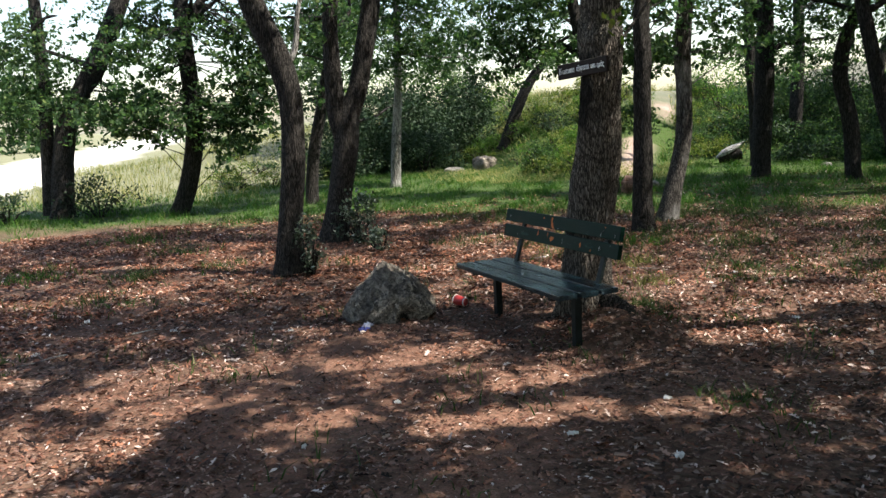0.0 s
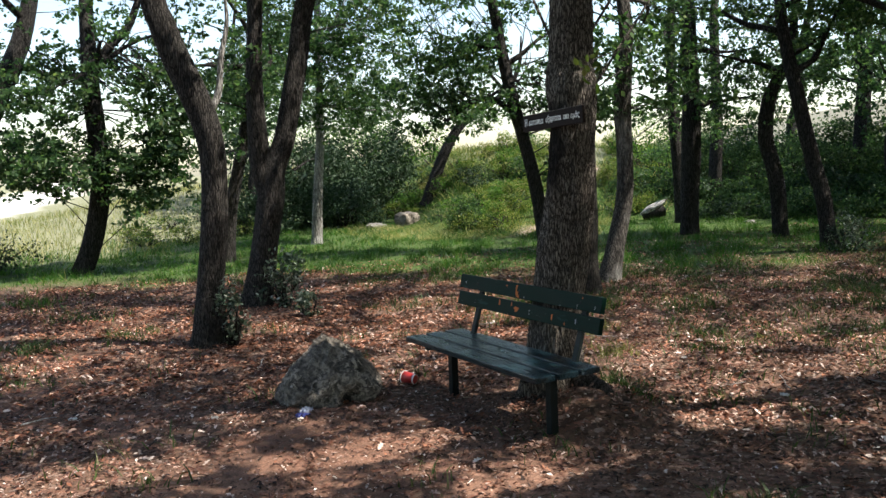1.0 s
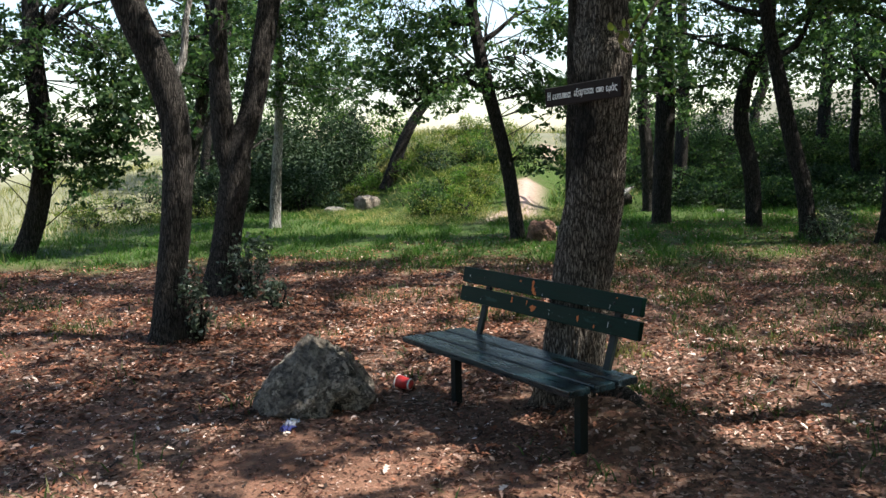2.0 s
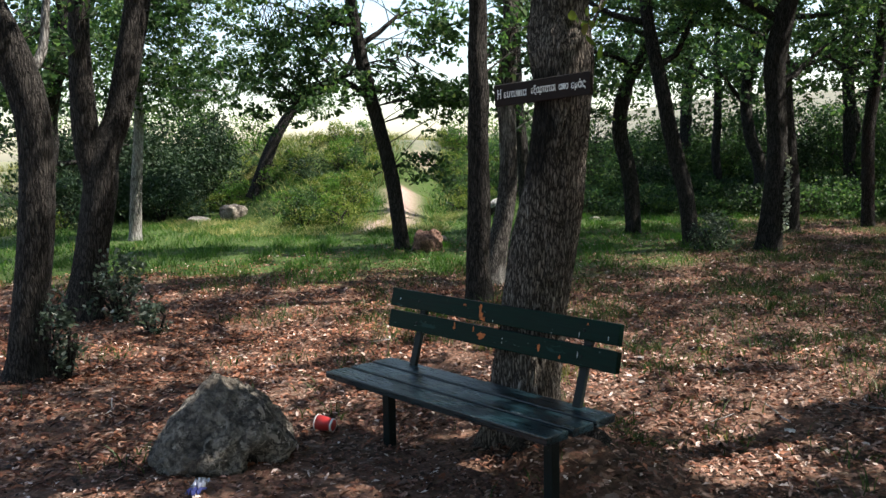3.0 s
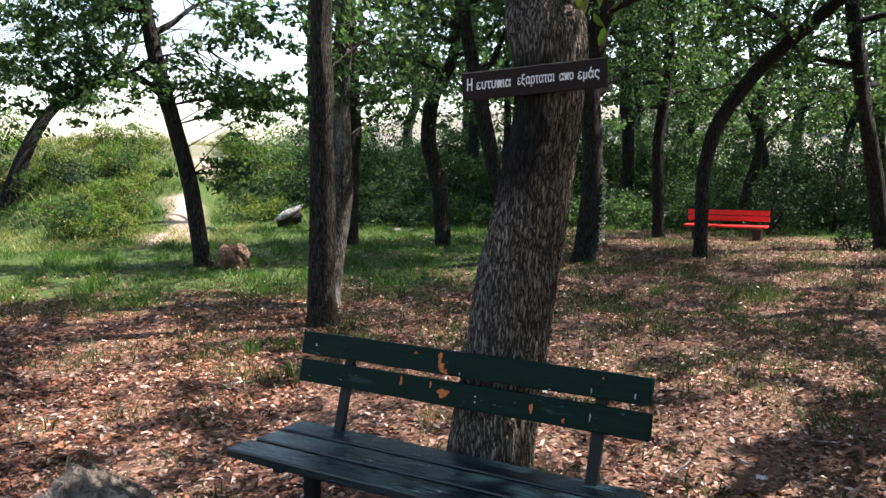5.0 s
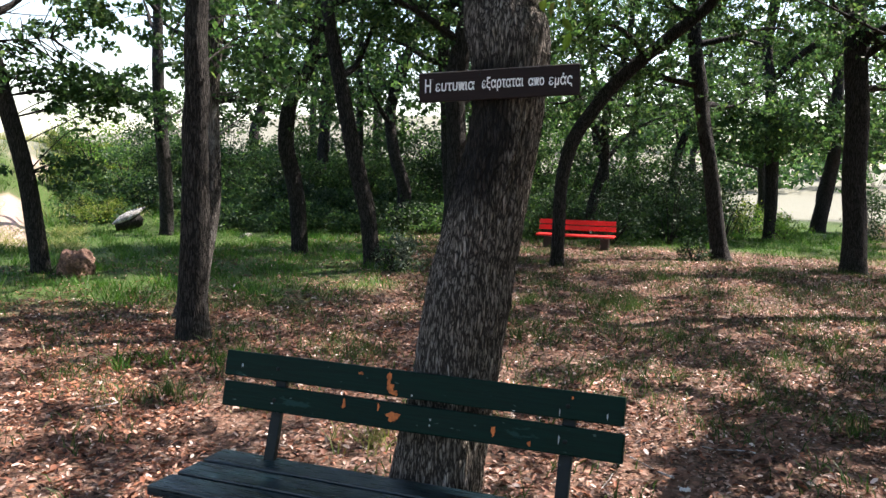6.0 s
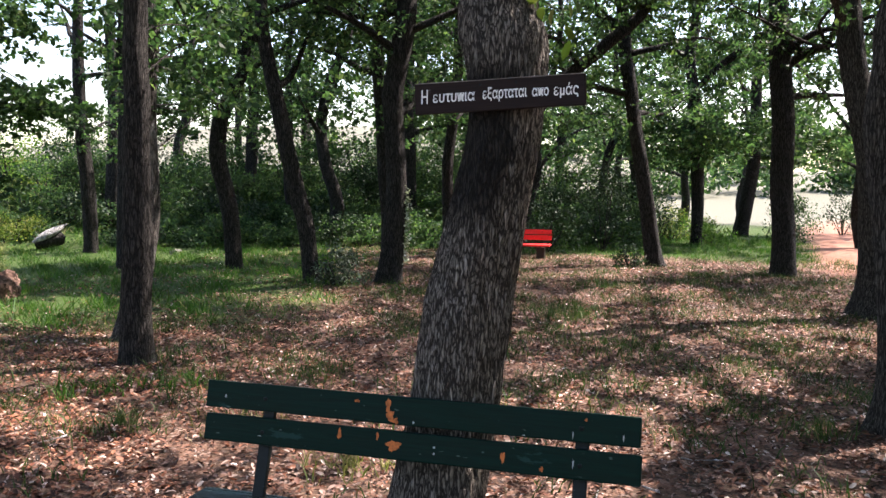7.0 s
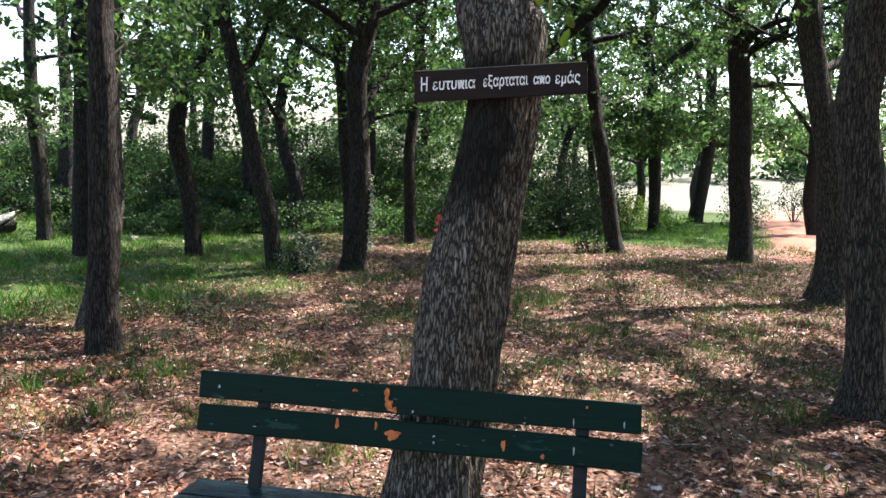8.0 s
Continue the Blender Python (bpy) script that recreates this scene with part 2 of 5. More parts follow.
def red_track_amount(x, y):
    # the worn red earth track beyond the trees
    x, y = np.asarray(x, float), np.asarray(y, float)
    cy = np.interp(x, [14, 18, 20, 28, 42, 60], [2.2, 2.3, 2.2, 1.8, 1.2, 0.4])
    return (1 - smooth(0.5, 1.0, np.abs(y - cy) + 0.2 * wobble(x, y, 2))) * smooth(15, 19, x) * (1 - smooth(36, 46, x))


def meadow_amount(x, y):
    x, y = np.asarray(x, float), np.asarray(y, float)
    az, d = np.degrees(np.arctan2(x, y - 4)), np.hypot(x, y - 4)
    start = np.interp(az, [-60, -8, 2, 8, 12, 16, 28, 31, 41, 45, 58, 72, 82, 86, 110], [15.6, 15.4, 15.2, 15.6, 16.6, 19.5, 30, 23.5, 24, 32, 33, 34, 37, 36, 34])
    return smooth(start - 1.5, start + 2.5, d + 1.2 * wobble(x, y, 0.9))


def bare_amount(x, y):
    x, y = np.asarray(x, float), np.asarray(y, float)
    a = np.exp(-(((x - 1.0) / 2.2) ** 2 + ((y - 4.6) / 1.9) ** 2))
    a = a * (1 - np.exp(-(((x - 3.18) / 0.5) ** 2 + ((y - 5.02) / 0.5) ** 2)))
    return np.clip(a * 1.1 + 0.55 * wobble(x, y, 1.4) - 0.12 + 0.35 * wobble(x, y, 3.7), 0, 1)


# ---- gaps in the leaf canopy, by where the sun through them meets the ground ----
GAPS_BY_THE_BOULDER = [(1.78, 6.55, 0.2, 0.16), (2.2, 4.4, 0.3, 0.1), (2.0, 3.8, 0.25, 0.1), (2.6, 3.6, 0.2, 0.08), (1.5, 3.9, 0.25, 0.08), (0.9, 4.3, 0.2, 0.08), (0.46, 5.65, 0.62, 0.26), (1.74, 5.23, 0.55, 0.17), (-0.17, 5.34, 0.3, 0.14), (0.62, 7.51, 0.2, 0.15), (0.21, 8.77, 0.25, 0.22), (0.05, 6.72, 0.18, 0.16), (0.09, 7.47, 0.12, 0.12), (1.13, 10.9, 0.25, 0.25), (0.06, 10.4, 0.25, 0.16), (2.5, 9.2, 0.25, 0.18), (-0.6, 8.6, 0.3, 0.2), (-0.5, 4.4, 0.42, 0.18), (-0.9, 5.9, 0.3, 0.14), (0.1, 4.9, 0.34, 0.14)]
GAPS_ROUND_THE_BENCH = [(3.95, 4.65, 0.4, 0.22), (5.3, 5.1, 0.7, 0.2), (4.5, 8.6, 0.4, 0.25), (4.3, 7.6, 0.4, 0.14), (3.9, 9.6, 0.55, 0.2), (4.9, 10.1, 0.5, 0.22), (3.2, 8.2, 0.4, 0.15), (2.6, 7.3, 0.3, 0.12), (4.2, 11.7, 0.6, 0.25), (3.4, 6.9, 0.35, 0.12), (5.4, 11.2, 0.4, 0.2), (5.3, 13.15, 1.0, 0.4), (7.1, 10.15, 0.3, 0.3), (5.5, 5.0, 0.6, 0.15)]
GAPS_IN_THE_CLEARING = [(10.3, 9.55, 0.5, 0.3), (8.7, 8.4, 0.35, 0.2), (6.5, 6.4, 0.35, 0.15), (14.5, 7.5, 0.8, 0.35), (11.1, 4.75, 0.9, 0.3), (15.3, 6.7, 1.1, 0.4), (7.6, 4.35, 0.5, 0.18), (12.5, 6.2, 1.0, 0.35), (17.9, 5.2, 0.5, 0.6), (8.3, 12.2, 0.9, 0.4), (16.1, 9.8, 0.5, 0.4), (9.5, 6.0, 0.5, 0.2), (13.2, 5.2, 0.8, 0.3), (25.3, 6.2, 1.2, 0.6), (8.8, 13.2, 0.26, 0.2)]
rg = np.random.default_rng(17)
GAPS_SMALL = [(rg.uniform(4.3, 7.4), rg.uniform(4.7, 6.2), rg.uniform(0.10, 0.30), rg.uniform(0.07, 0.14)) for k in range(17)]
GAPS = GAPS_BY_THE_BOULDER + GAPS_ROUND_THE_BENCH + GAPS_IN_THE_CLEARING + GAPS_SMALL


def open_to_sun(p, margin=0.12):
    """Whether sunlight through the place p would reach a gap or the sunny bank."""
    k = p[:, 2:3] / sd.z
    q = p - k * np.array(sd)
    hit = np.zeros(len(p), bool)
    ragged = 1 + 0.55 * np.sin(8.3 * q[:, 0] + 3.1 * q[:, 1]) * np.sin(7.1 * q[:, 1] - 4.3 * q[:, 0] + 1.0) + 0.35 * np.sin(19 * q[:, 0] - 11 * q[:, 1])
    for x, y, rx, ry in GAPS:
        hit |= ((q[:, 0] - x) / (rx + margin)) ** 2 + ((q[:, 1] - y) / (ry + margin)) ** 2 < ragged
    az, d = np.degrees(np.arctan2(q[:, 0], q[:, 1] - 4)), np.hypot(q[:, 0], q[:, 1] - 4)
    return hit | ((az > 28) & (az < 44.6) & (d > 17.5) & (p[:, 2] > 3)) | ((az > 17) & (az < 29) & (d > 24.2) & (p[:, 2] > 4.2)) | ((az > -45) & (az < 8) & (d > 15.3 + 0.5 * np.sin(1.7 * az)) & (p[:, 2] > 3))


# ---- mesh helpers ----
def mesh_of(name, verts, faces, smooth_shade=False):
    """A mesh from an array of places and an array of faces with the same number of corners each."""
    verts, faces = np.asarray(verts, np.float32), np.asarray(faces, np.int32)
    me = bpy.data.meshes.new(name)
    me.vertices.add(len(verts))
    me.vertices.foreach_set("co", verts.ravel())
    k = faces.shape[1]
    me.loops.add(faces.size)
    me.loops.foreach_set("vertex_index", faces.ravel())
    me.polygons.add(len(faces))
    me.polygons.foreach_set("loop_start", np.arange(0, faces.size, k, dtype=np.int32))
    me.polygons.foreach_set("loop_total", np.full(len(faces), k, np.int32))
    if smooth_shade:
        me.polygons.foreach_set("use_smooth", np.ones(len(faces), bool))
    me.update(calc_edges=True)
    return me


def part(name, shape, mat, parent=None, label=""):
    if isinstance(shape, bmesh.types.BMesh):
        me = bpy.data.meshes.new(name)
        shape.to_mesh(me)
        shape.free()
    else:
        me = shape
    me.materials.append(mat)
    ob = new(name, me)
    if parent is not None:
        ob.parent = parent
    if label:
        tagged(ob, label)
    return ob


def empty(name, place, rz=0.0):
    e = new(name)
    e.empty_display_size = 0.1
    e.matrix_world = pose(*place, 0, 0, rz)
    return e


def join(pieces):
    """Several (verts, faces) into one."""
    vs, fs, n = [], [], 0
    for v, f in pieces:
        vs.append(v)
        fs.append(np.asarray(f) + n)
        n += len(v)
    return np.concatenate(vs), np.concatenate(fs)


def box_bm(sx, sy, sz, bevel=0.004, at=(0, 0, 0), segments=2, cuts=0, rough=0.0, rng=None):
    bm = bmesh.new()
    bmesh.ops.create_cube(bm, size=1, matrix=Matrix.Diagonal((sx, sy, sz, 1)))
    if cuts:
        long = [e for e in bm.edges if abs((e.verts[0].co - e.verts[1].co).x) > sx * 0.5]
        bmesh.ops.subdivide_edges(bm, edges=long, cuts=cuts, use_grid_fill=True)
    if rough and rng is not None:
        for v in bm.verts:
            v.co += Vector((0, rng.uniform(-rough, rough), rng.uniform(-rough, rough)))
    if bevel:
        sharp = [e for e in bm.edges if len(e.link_faces) == 2 and e.calc_face_angle(0) > 0.7]
        bmesh.ops.bevel(bm, geom=sharp, offset=bevel, segments=segments, affect='EDGES', profile=0.6)
    bmesh.ops.translate(bm, verts=bm.verts, vec=at)
    return bm


def smooth_line(points, step):
    """Catmull-Rom through (x, y, z, r) rows, about a point every step metres."""
    p = np.asarray(points, float)
    p = np.vstack([2 * p[0] - p[1], p, 2 * p[-1] - p[-2]])
    out = []
    for i in range(1, len(p) - 2):
        a, b, c, d = p[i - 1], p[i], p[i + 1], p[i + 2]
        n = max(2, int(np.linalg.norm((c - b)[:3]) / step))
        for t in np.arange(n) / n:
            out.append(0.5 * (2 * b + (c - a) * t + (2 * a - 5 * b + 4 * c - d) * t * t + (3 * b - a - 3 * c + d) * t ** 3))
    out.append(p[-2])
    return np.array(out)


def tube(points, sides=10, step=0.15, rough=0.06, flare=0.0, seed=0, ridges=0.0):
    """A round, slightly knotty limb along (x, y, z, r) rows, closed at its end."""
    rng = np.random.default_rng(seed)
    line = smooth_line(points, step)
    c, r = line[:, :3], np.maximum(line[:, 3], 0.003)
    tan = np.gradient(c, axis=0)
    tan /= np.linalg.norm(tan, axis=1, keepdims=True)
    ref = np.array([1.0, 0.0, 0.0]) if abs(tan[0][0]) < 0.8 else np.array([0.0, 1.0, 0.0])
    u = np.cross(tan, ref)
    u /= np.linalg.norm(u, axis=1, keepdims=True)
    v = np.cross(tan, u)
    ang = np.linspace(0, 2 * np.pi, sides, endpoint=False)
    k = len(line)
    rr = np.repeat(r[:, None], sides, 1)
    ph = rng.uniform(0, 6.28, 6)
    along = np.arange(k)[:, None] * step
    rr = rr * (1 + rough * (np.sin(2 * ang + ph[0] + 1.3 * along) + 0.6 * np.sin(3 * ang + ph[1] - 2.1 * along) + 0.5 * np.sin(5 * ang + ph[2] + 4.0 * along)))
    if flare:
        h = (c[:, 2] - c[0, 2])[:, None]
        rr = rr * (1 + np.exp(-np.clip(h, 0, 9) / 0.16) * flare * (0.6 + 0.55 * np.sin(3 * ang + ph[3]) + 0.35 * np.sin(5 * ang + ph[4])))
    if ridges:
        for i in range(k):
            for j in range(sides):
                q = Vector((math.cos(ang[j]) * 2.6, math.sin(ang[j]) * 2.6, i * step * 2.4))
                q2 = Vector((math.cos(ang[j]) * 7.5, math.sin(ang[j]) * 7.5, i * step * 12 + 9))
                a = 1 - abs(noise.noise(q * 1.6)) * 2.2
                b2 = 1 - abs(noise.noise(q2)) * 2.2
                rr[i, j] += ridges * (0.6 * a + 0.8 * b2 - 0.7)
    verts = c[:, None, :] + rr[..., None] * (np.cos(ang)[None, :, None] * u[:, None, :] + np.sin(ang)[None, :, None] * v[:, None, :])
    verts = verts.reshape(-1, 3)
    i, j = np.meshgrid(np.arange(k - 1), np.arange(sides), indexing='ij')
    j2 = (j + 1) % sides
    faces = np.stack([i * sides + j, i * sides + j2, (i + 1) * sides + j2, (i + 1) * sides + j], -1).reshape(-1, 4)
    tip = len(verts)
    verts = np.vstack([verts, c[-1] + tan[-1] * r[-1] * 0.4])
    last = (k - 1) * sides
    cap = np.array([[last + a, last + (a + 1) % sides, tip, tip] for a in range(sides)])
    # the cap is closed by quads that share the tip pairwise
    cap = np.array([[last + a, last + (a + 1) % sides, last + (a + 2) % sides, tip] for a in range(0, sides - 1, 2)]) if sides % 2 == 0 else cap[:, [0, 1, 2]]
    if cap.shape[1] == 3:
        cap = np.empty((0, 4), int)
    return verts, np.vstack([faces, cap])


KITE_V = np.array([(0, 0, 0), (0.30, 0.46, 0.06), (0, 1, -0.05), (-0.30, 0.46, 0.06)])
KITE_F = np.array([(0, 1, 2, 3)])
LOBED_V = np.array([(0, 0, 0), (0, 0.34, 0.0), (0, 0.68, -0.03), (0, 1, -0.08), (0.20, 0.22, 0.05), (0.12, 0.36, 0.04), (0.30, 0.56, 0.09), (0.15, 0.72, 0.03), (0.20, 0.90, 0.03),
                    (-0.20, 0.22, 0.05), (-0.12, 0.36, 0.04), (-0.30, 0.56, 0.09), (-0.15, 0.72, 0.03), (-0.20, 0.90, 0.03)])
LOBED_F = np.array([(0, 4, 5, 1), (1, 5, 6, 2), (2, 6, 7, 2), (2, 7, 8, 3), (0, 1, 10, 9), (1, 2, 11, 10), (2, 3, 13, 12), (2, 12, 11, 2)])
LOBED_F = LOBED_F[[0, 1, 3, 4, 5, 6]]
LEAF_V = np.array([(0, 0, 0), (0.27, 0.30, 0.07), (0.25, 0.74, 0.05), (0, 1, -0.06), (-0.25, 0.74, 0.05), (-0.27, 0.30, 0.07)])
LEAF_F = np.array([(0, 1, 2, 3), (0, 3, 4, 5)])


def leaves(centres, size, rng, upright=0.5, curl=1.0, simple=False, lobed=False, narrow=1.0):
    """Leaves at the given places: each two folded quads, turned by chance, with normals leaning upwards."""
    n = len(centres)
    nrm = rng.normal(size=(n, 3))
    nrm /= np.linalg.norm(nrm, axis=1, keepdims=True)
    nrm = nrm * (1 - upright) + np.array([0, 0, 1.0]) * upright
    nrm /= np.linalg.norm(nrm, axis=1, keepdims=True)
    d = rng.normal(size=(n, 3))
    d -= (d * nrm).sum(1, keepdims=True) * nrm
    d /= np.linalg.norm(d, axis=1, keepdims=True)
    s = np.cross(d, nrm)
    sz = size * rng.uniform(0.65, 1.25, n)
    wide_min, wide_max = 0.6, 1.2
    tv, tf = (LOBED_V, LOBED_F) if lobed else (KITE_V, KITE_F) if simple else (LEAF_V, LEAF_F)
    wide = rng.uniform(wide_min, wide_max, n) * narrow
    bend = rng.uniform(0.3, 1.6, n) * curl
    out = (centres[:, None, :]
           + (tv[None, :, 0] * wide[:, None] * sz[:, None])[..., None] * s[:, None, :]
           + ((tv[None, :, 1] - 0.4) * sz[:, None])[..., None] * d[:, None, :]
           + (tv[None, :, 2] * bend[:, None] * sz[:, None])[..., None] * nrm[:, None, :])
    faces = (tf[None] + (np.arange(n) * len(tv))[:, None, None]).reshape(-1, 4)
    return out.reshape(-1, 3), faces


def blades(x, y, z, height, width, rng, lean=0.4, short=False):
    """Grass blades: a quad and a narrower quad above it, bent over by chance; short ones are a single quad."""
    n = len(x)
    a = rng.uniform(0, 6.28, n)
    b = rng.uniform(0, 6.28, n)
    h = height * rng.uniform(0.5, 1.3, n)
    w = width * rng.uniform(0.6, 1.3, n)
    l = lean * h * rng.uniform(0.2, 1.4, n)
    side = np.stack([np.cos(a), np.sin(a), np.zeros(n)], 1) * w[:, None] / 2
    off = np.stack([np.cos(b), np.sin(b), np.zeros(n)], 1)
    p0 = np.stack([x, y, z - 0.01], 1)
    p1 = p0 + off * (l * 0.3)[:, None] + np.array([0, 0, 1]) * (h * 0.6)[:, None]
    p2 = p0 + off * l[:, None] + np.array([0, 0, 1]) * h[:, None]
    if short:
        v = np.stack([p0 - side, p0 + side, p2 + side * 0.2, p2 - side * 0.2], 1).reshape(-1, 3)
        return v, np.arange(n * 4).reshape(-1, 4)
    v = np.stack([p0 - side, p0 + side, p1 + side * 0.75, p1 - side * 0.75, p2 + side * 0.12, p2 - side * 0.12], 1).reshape(-1, 3)
    f = (np.array([(0, 1, 2, 3), (3, 2, 4, 5)])[None] + (np.arange(n) * 6)[:, None, None]).reshape(-1, 4)
    return v, f


# ---- ground ----
def ground_material():
    m, nt, b = material("woodland_ground")
    pos = nt.nodes.new("ShaderNodeNewGeometry").outputs["Position"]
    n1, n2, n3 = noise_tex(nt, 1.1, 6, 0.6, pos), noise_tex(nt, 14, 5, 0.65, pos), noise_tex(nt, 90, 3, 0.6, pos)
    earth = mix(nt, ramp(nt, n1, [(0.35, (0, 0, 0)), (0.65, (1, 1, 1))]), (0.15, 0.070, 0.045), (0.28, 0.152, 0.104))
    earth = mix(nt, ramp(nt, n3, [(0.38, (0.7,) * 3), (0.5, (0, 0, 0))]), earth, (0.05, 0.031, 0.021))
    earth = mix(nt, ramp(nt, n3, [(0.62, (0, 0, 0)), (0.70, (0.6,) * 3)]), earth, (0.36, 0.27, 0.22))
    earth = mix(nt, ramp(nt, n2, [(0.35, (0, 0, 0)), (0.7, (0.8, 0.8, 0.8))]), earth, (0.085, 0.055, 0.038))
    # crumbs of broken leaf between the whole leaves
    vo = nt.nodes.new("ShaderNodeTexVoronoi")
    vo.inputs["Scale"].default_value = 38
    nt.links.new(pos, vo.inputs["Vector"])
    sep = nt.nodes.new("ShaderNodeSeparateColor")
    nt.links.new(vo.outputs["Color"], sep.inputs[0])
    crumb = ramp(nt, sep.outputs[0], [(0.0, (0.022, 0.015, 0.011)), (0.5, (0.054, 0.036, 0.025)), (0.8, (0.115, 0.077, 0.053)), (1.0, (0.27, 0.21, 0.18))])
    bare = attribute(nt, "bare")
    cover = math_node(nt, 'MULTIPLY', math_node(nt, 'SUBTRACT', 1.0, bare), ramp(nt, n2, [(0.33, (0.25,) * 3), (0.6, (0.95,) * 3)]))
    col = mix(nt, cover, earth, crumb)
    turf = mix(nt, ramp(nt, n2, [(0.3, (0, 0, 0)), (0.7, (1, 1, 1))]), (0.022, 0.052, 0.009), (0.050, 0.092, 0.018))
    turf = mix(nt, ramp(nt, n3, [(0.52, (0, 0, 0)), (0.68, (0.6,) * 3)]), turf, crumb)
    col = mix(nt, math_node(nt, 'MULTIPLY', attribute(nt, "turf"), ramp(nt, n2, [(0.2, (0.55,) * 3), (0.5, (1,) * 3)])), col, turf)
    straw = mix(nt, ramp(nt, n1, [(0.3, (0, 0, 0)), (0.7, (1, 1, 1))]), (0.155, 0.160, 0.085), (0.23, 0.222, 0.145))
    # outside the lush west the meadow is greyed: far haze put into its colour
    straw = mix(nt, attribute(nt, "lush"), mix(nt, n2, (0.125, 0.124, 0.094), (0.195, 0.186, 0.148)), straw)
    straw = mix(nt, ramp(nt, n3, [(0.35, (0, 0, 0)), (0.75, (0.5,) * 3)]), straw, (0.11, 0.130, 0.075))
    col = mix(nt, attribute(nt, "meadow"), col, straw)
    pale = mix(nt, ramp(nt, n2, [(0.3, (0, 0, 0)), (0.7, (1, 1, 1))]), (0.27, 0.19, 0.158), (0.42, 0.315, 0.27))
    col = mix(nt, attribute(nt, "track"), col, pale)
    red = mix(nt, n2, (0.24, 0.105, 0.068), (0.40, 0.21, 0.145))
    col = mix(nt, attribute(nt, "red_track"), col, red)
    white = mix(nt, n2, (0.50, 0.485, 0.44), (0.66, 0.64, 0.60))
    col = mix(nt, attribute(nt, "road"), col, white)
    nt.links.new(col, b.inputs["Base Color"])
    b.inputs["Roughness"].default_value = 0.95
    b.inputs["Specular IOR Level"].default_value = 0.15
    h = math_node(nt, 'ADD', math_node(nt, 'MULTIPLY', n2, 0.5), math_node(nt, 'MULTIPLY', math_node(nt, 'ADD', math_node(nt, 'MULTIPLY', sep.outputs[1], 0.6), math_node(nt, 'MULTIPLY', n3, 0.5)), 0.35))
    bump(nt, b, h, 0.9, 0.03)
    return m


def road_amount(x, y):
    # the white, sun-bleached gravel road at the edge of the wood
    x, y = np.asarray(x, float), np.asarray(y, float)
    cx = np.interp(y, [10, 24, 36, 48, 70, 110, 300], [-6.6, -5.0, -2.9, -1.0, 2.2, 6.5, 26])
    w = np.interp(y, [10, 24, 48, 110, 300], [2.5, 2.6, 3.0, 3.6, 6])
    return (1 - smooth(w * 0.85, w * 1.1, np.abs(x - cx) + 0.3 * wobble(x, y, 0.8))) * smooth(12, 16, y)


def build_ground():
    rings = np.concatenate([np.linspace(0.0005, 14, 90), np.geomspace(14.2, 45, 90), np.geomspace(47, 1500, 26)])
    turns = np.linspace(0, 2 * np.pi, 210, endpoint=False)
    r, a = np.meshgrid(rings, turns, indexing='ij')
    x, y = 1.0 + r * np.sin(a), 4.0 + r * np.cos(a)
    z = ground_z(x, y)
    v = np.stack([x, y, z], -1).reshape(-1, 3)
    k = len(turns)
    i, j = np.meshgrid(np.arange(len(rings) - 1), np.arange(k), indexing='ij')
    f = np.stack([i * k + j, (i + 1) * k + j, (i + 1) * k + (j + 1) % k, i * k + (j + 1) % k], -1).reshape(-1, 4)
    me = mesh_of("ground", v, f, True)
    X, Y = v[:, 0], v[:, 1]
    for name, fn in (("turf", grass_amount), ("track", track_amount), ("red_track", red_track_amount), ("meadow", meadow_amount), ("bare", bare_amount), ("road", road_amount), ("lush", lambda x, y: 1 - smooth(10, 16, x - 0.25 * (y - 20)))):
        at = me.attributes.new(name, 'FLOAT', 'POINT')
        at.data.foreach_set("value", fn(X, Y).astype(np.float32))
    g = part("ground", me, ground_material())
    tagged(g, "reddish woodland earth with leaf litter, turf and a grassy bank", "ground", kind="structure")


build_ground()


# ---- oak trees ----
def grow(spine, height, rng):
    """Carries a trunk on from its last row up to the given height, thinning."""
    p = [tuple(r) for r in spine]
    a, b = np.array(p[-2]), np.array(p[-1])
    d = (b - a)[:3] / np.linalg.norm((b - a)[:3])
    c, r = b[:3], b[3]
    n = max(2, int((height - c[2]) / 0.7))
    for i in range(n):
        d = d * 0.75 + np.array([rng.normal(0, 0.16), rng.normal(0, 0.16), 0.45])
        d /= np.linalg.norm(d)
        c = c + d * (height - b[2]) / n
        p.append((*c, max(0.02, r * (1 - (i + 1) / (n + 0.6)))))
    return p


def crown_of(lines, blobs, clump_leaves, leaf_size, rng, clump=0.27, along=5, simple=False, origin=(0, 0, 0)):
    """Twigs and leaves: clumps of leaves round limbs, and in extra ellipsoids (x, y, z, rx, ry, rz, n)."""
    spots, roots = [], []
    every = np.vstack([l[:, :3] for l in lines])
    for l in lines[1:]:
        n = max(2, int(along * np.linalg.norm(l[-1, :3] - l[0, :3])))
        t = rng.uniform(0.3, 1.05, n)
        base = np.stack([np.interp(np.clip(t, 0, 1) * (len(l) - 1), np.arange(len(l)), l[:, q]) for q in range(3)], 1)
        out = rng.normal(size=(n, 3)) * (0.38, 0.38, 0.26)
        spots.append(base + out)
        roots.append(base)
    for x, y, z, rx, ry, rz, n in blobs:
        d = rng.normal(size=(n, 3))
        d /= np.linalg.norm(d, axis=1, keepdims=True)
        p = np.array([x, y, z]) + d * (rng.uniform(0.15, 1, (n, 1)) ** 0.5) * (rx, ry, rz)
        away = ((p[:, None, :] - every[None]) ** 2).sum(-1) + 0.3 * np.maximum(0, every[None, :, 2] - p[:, None, 2]) ** 2
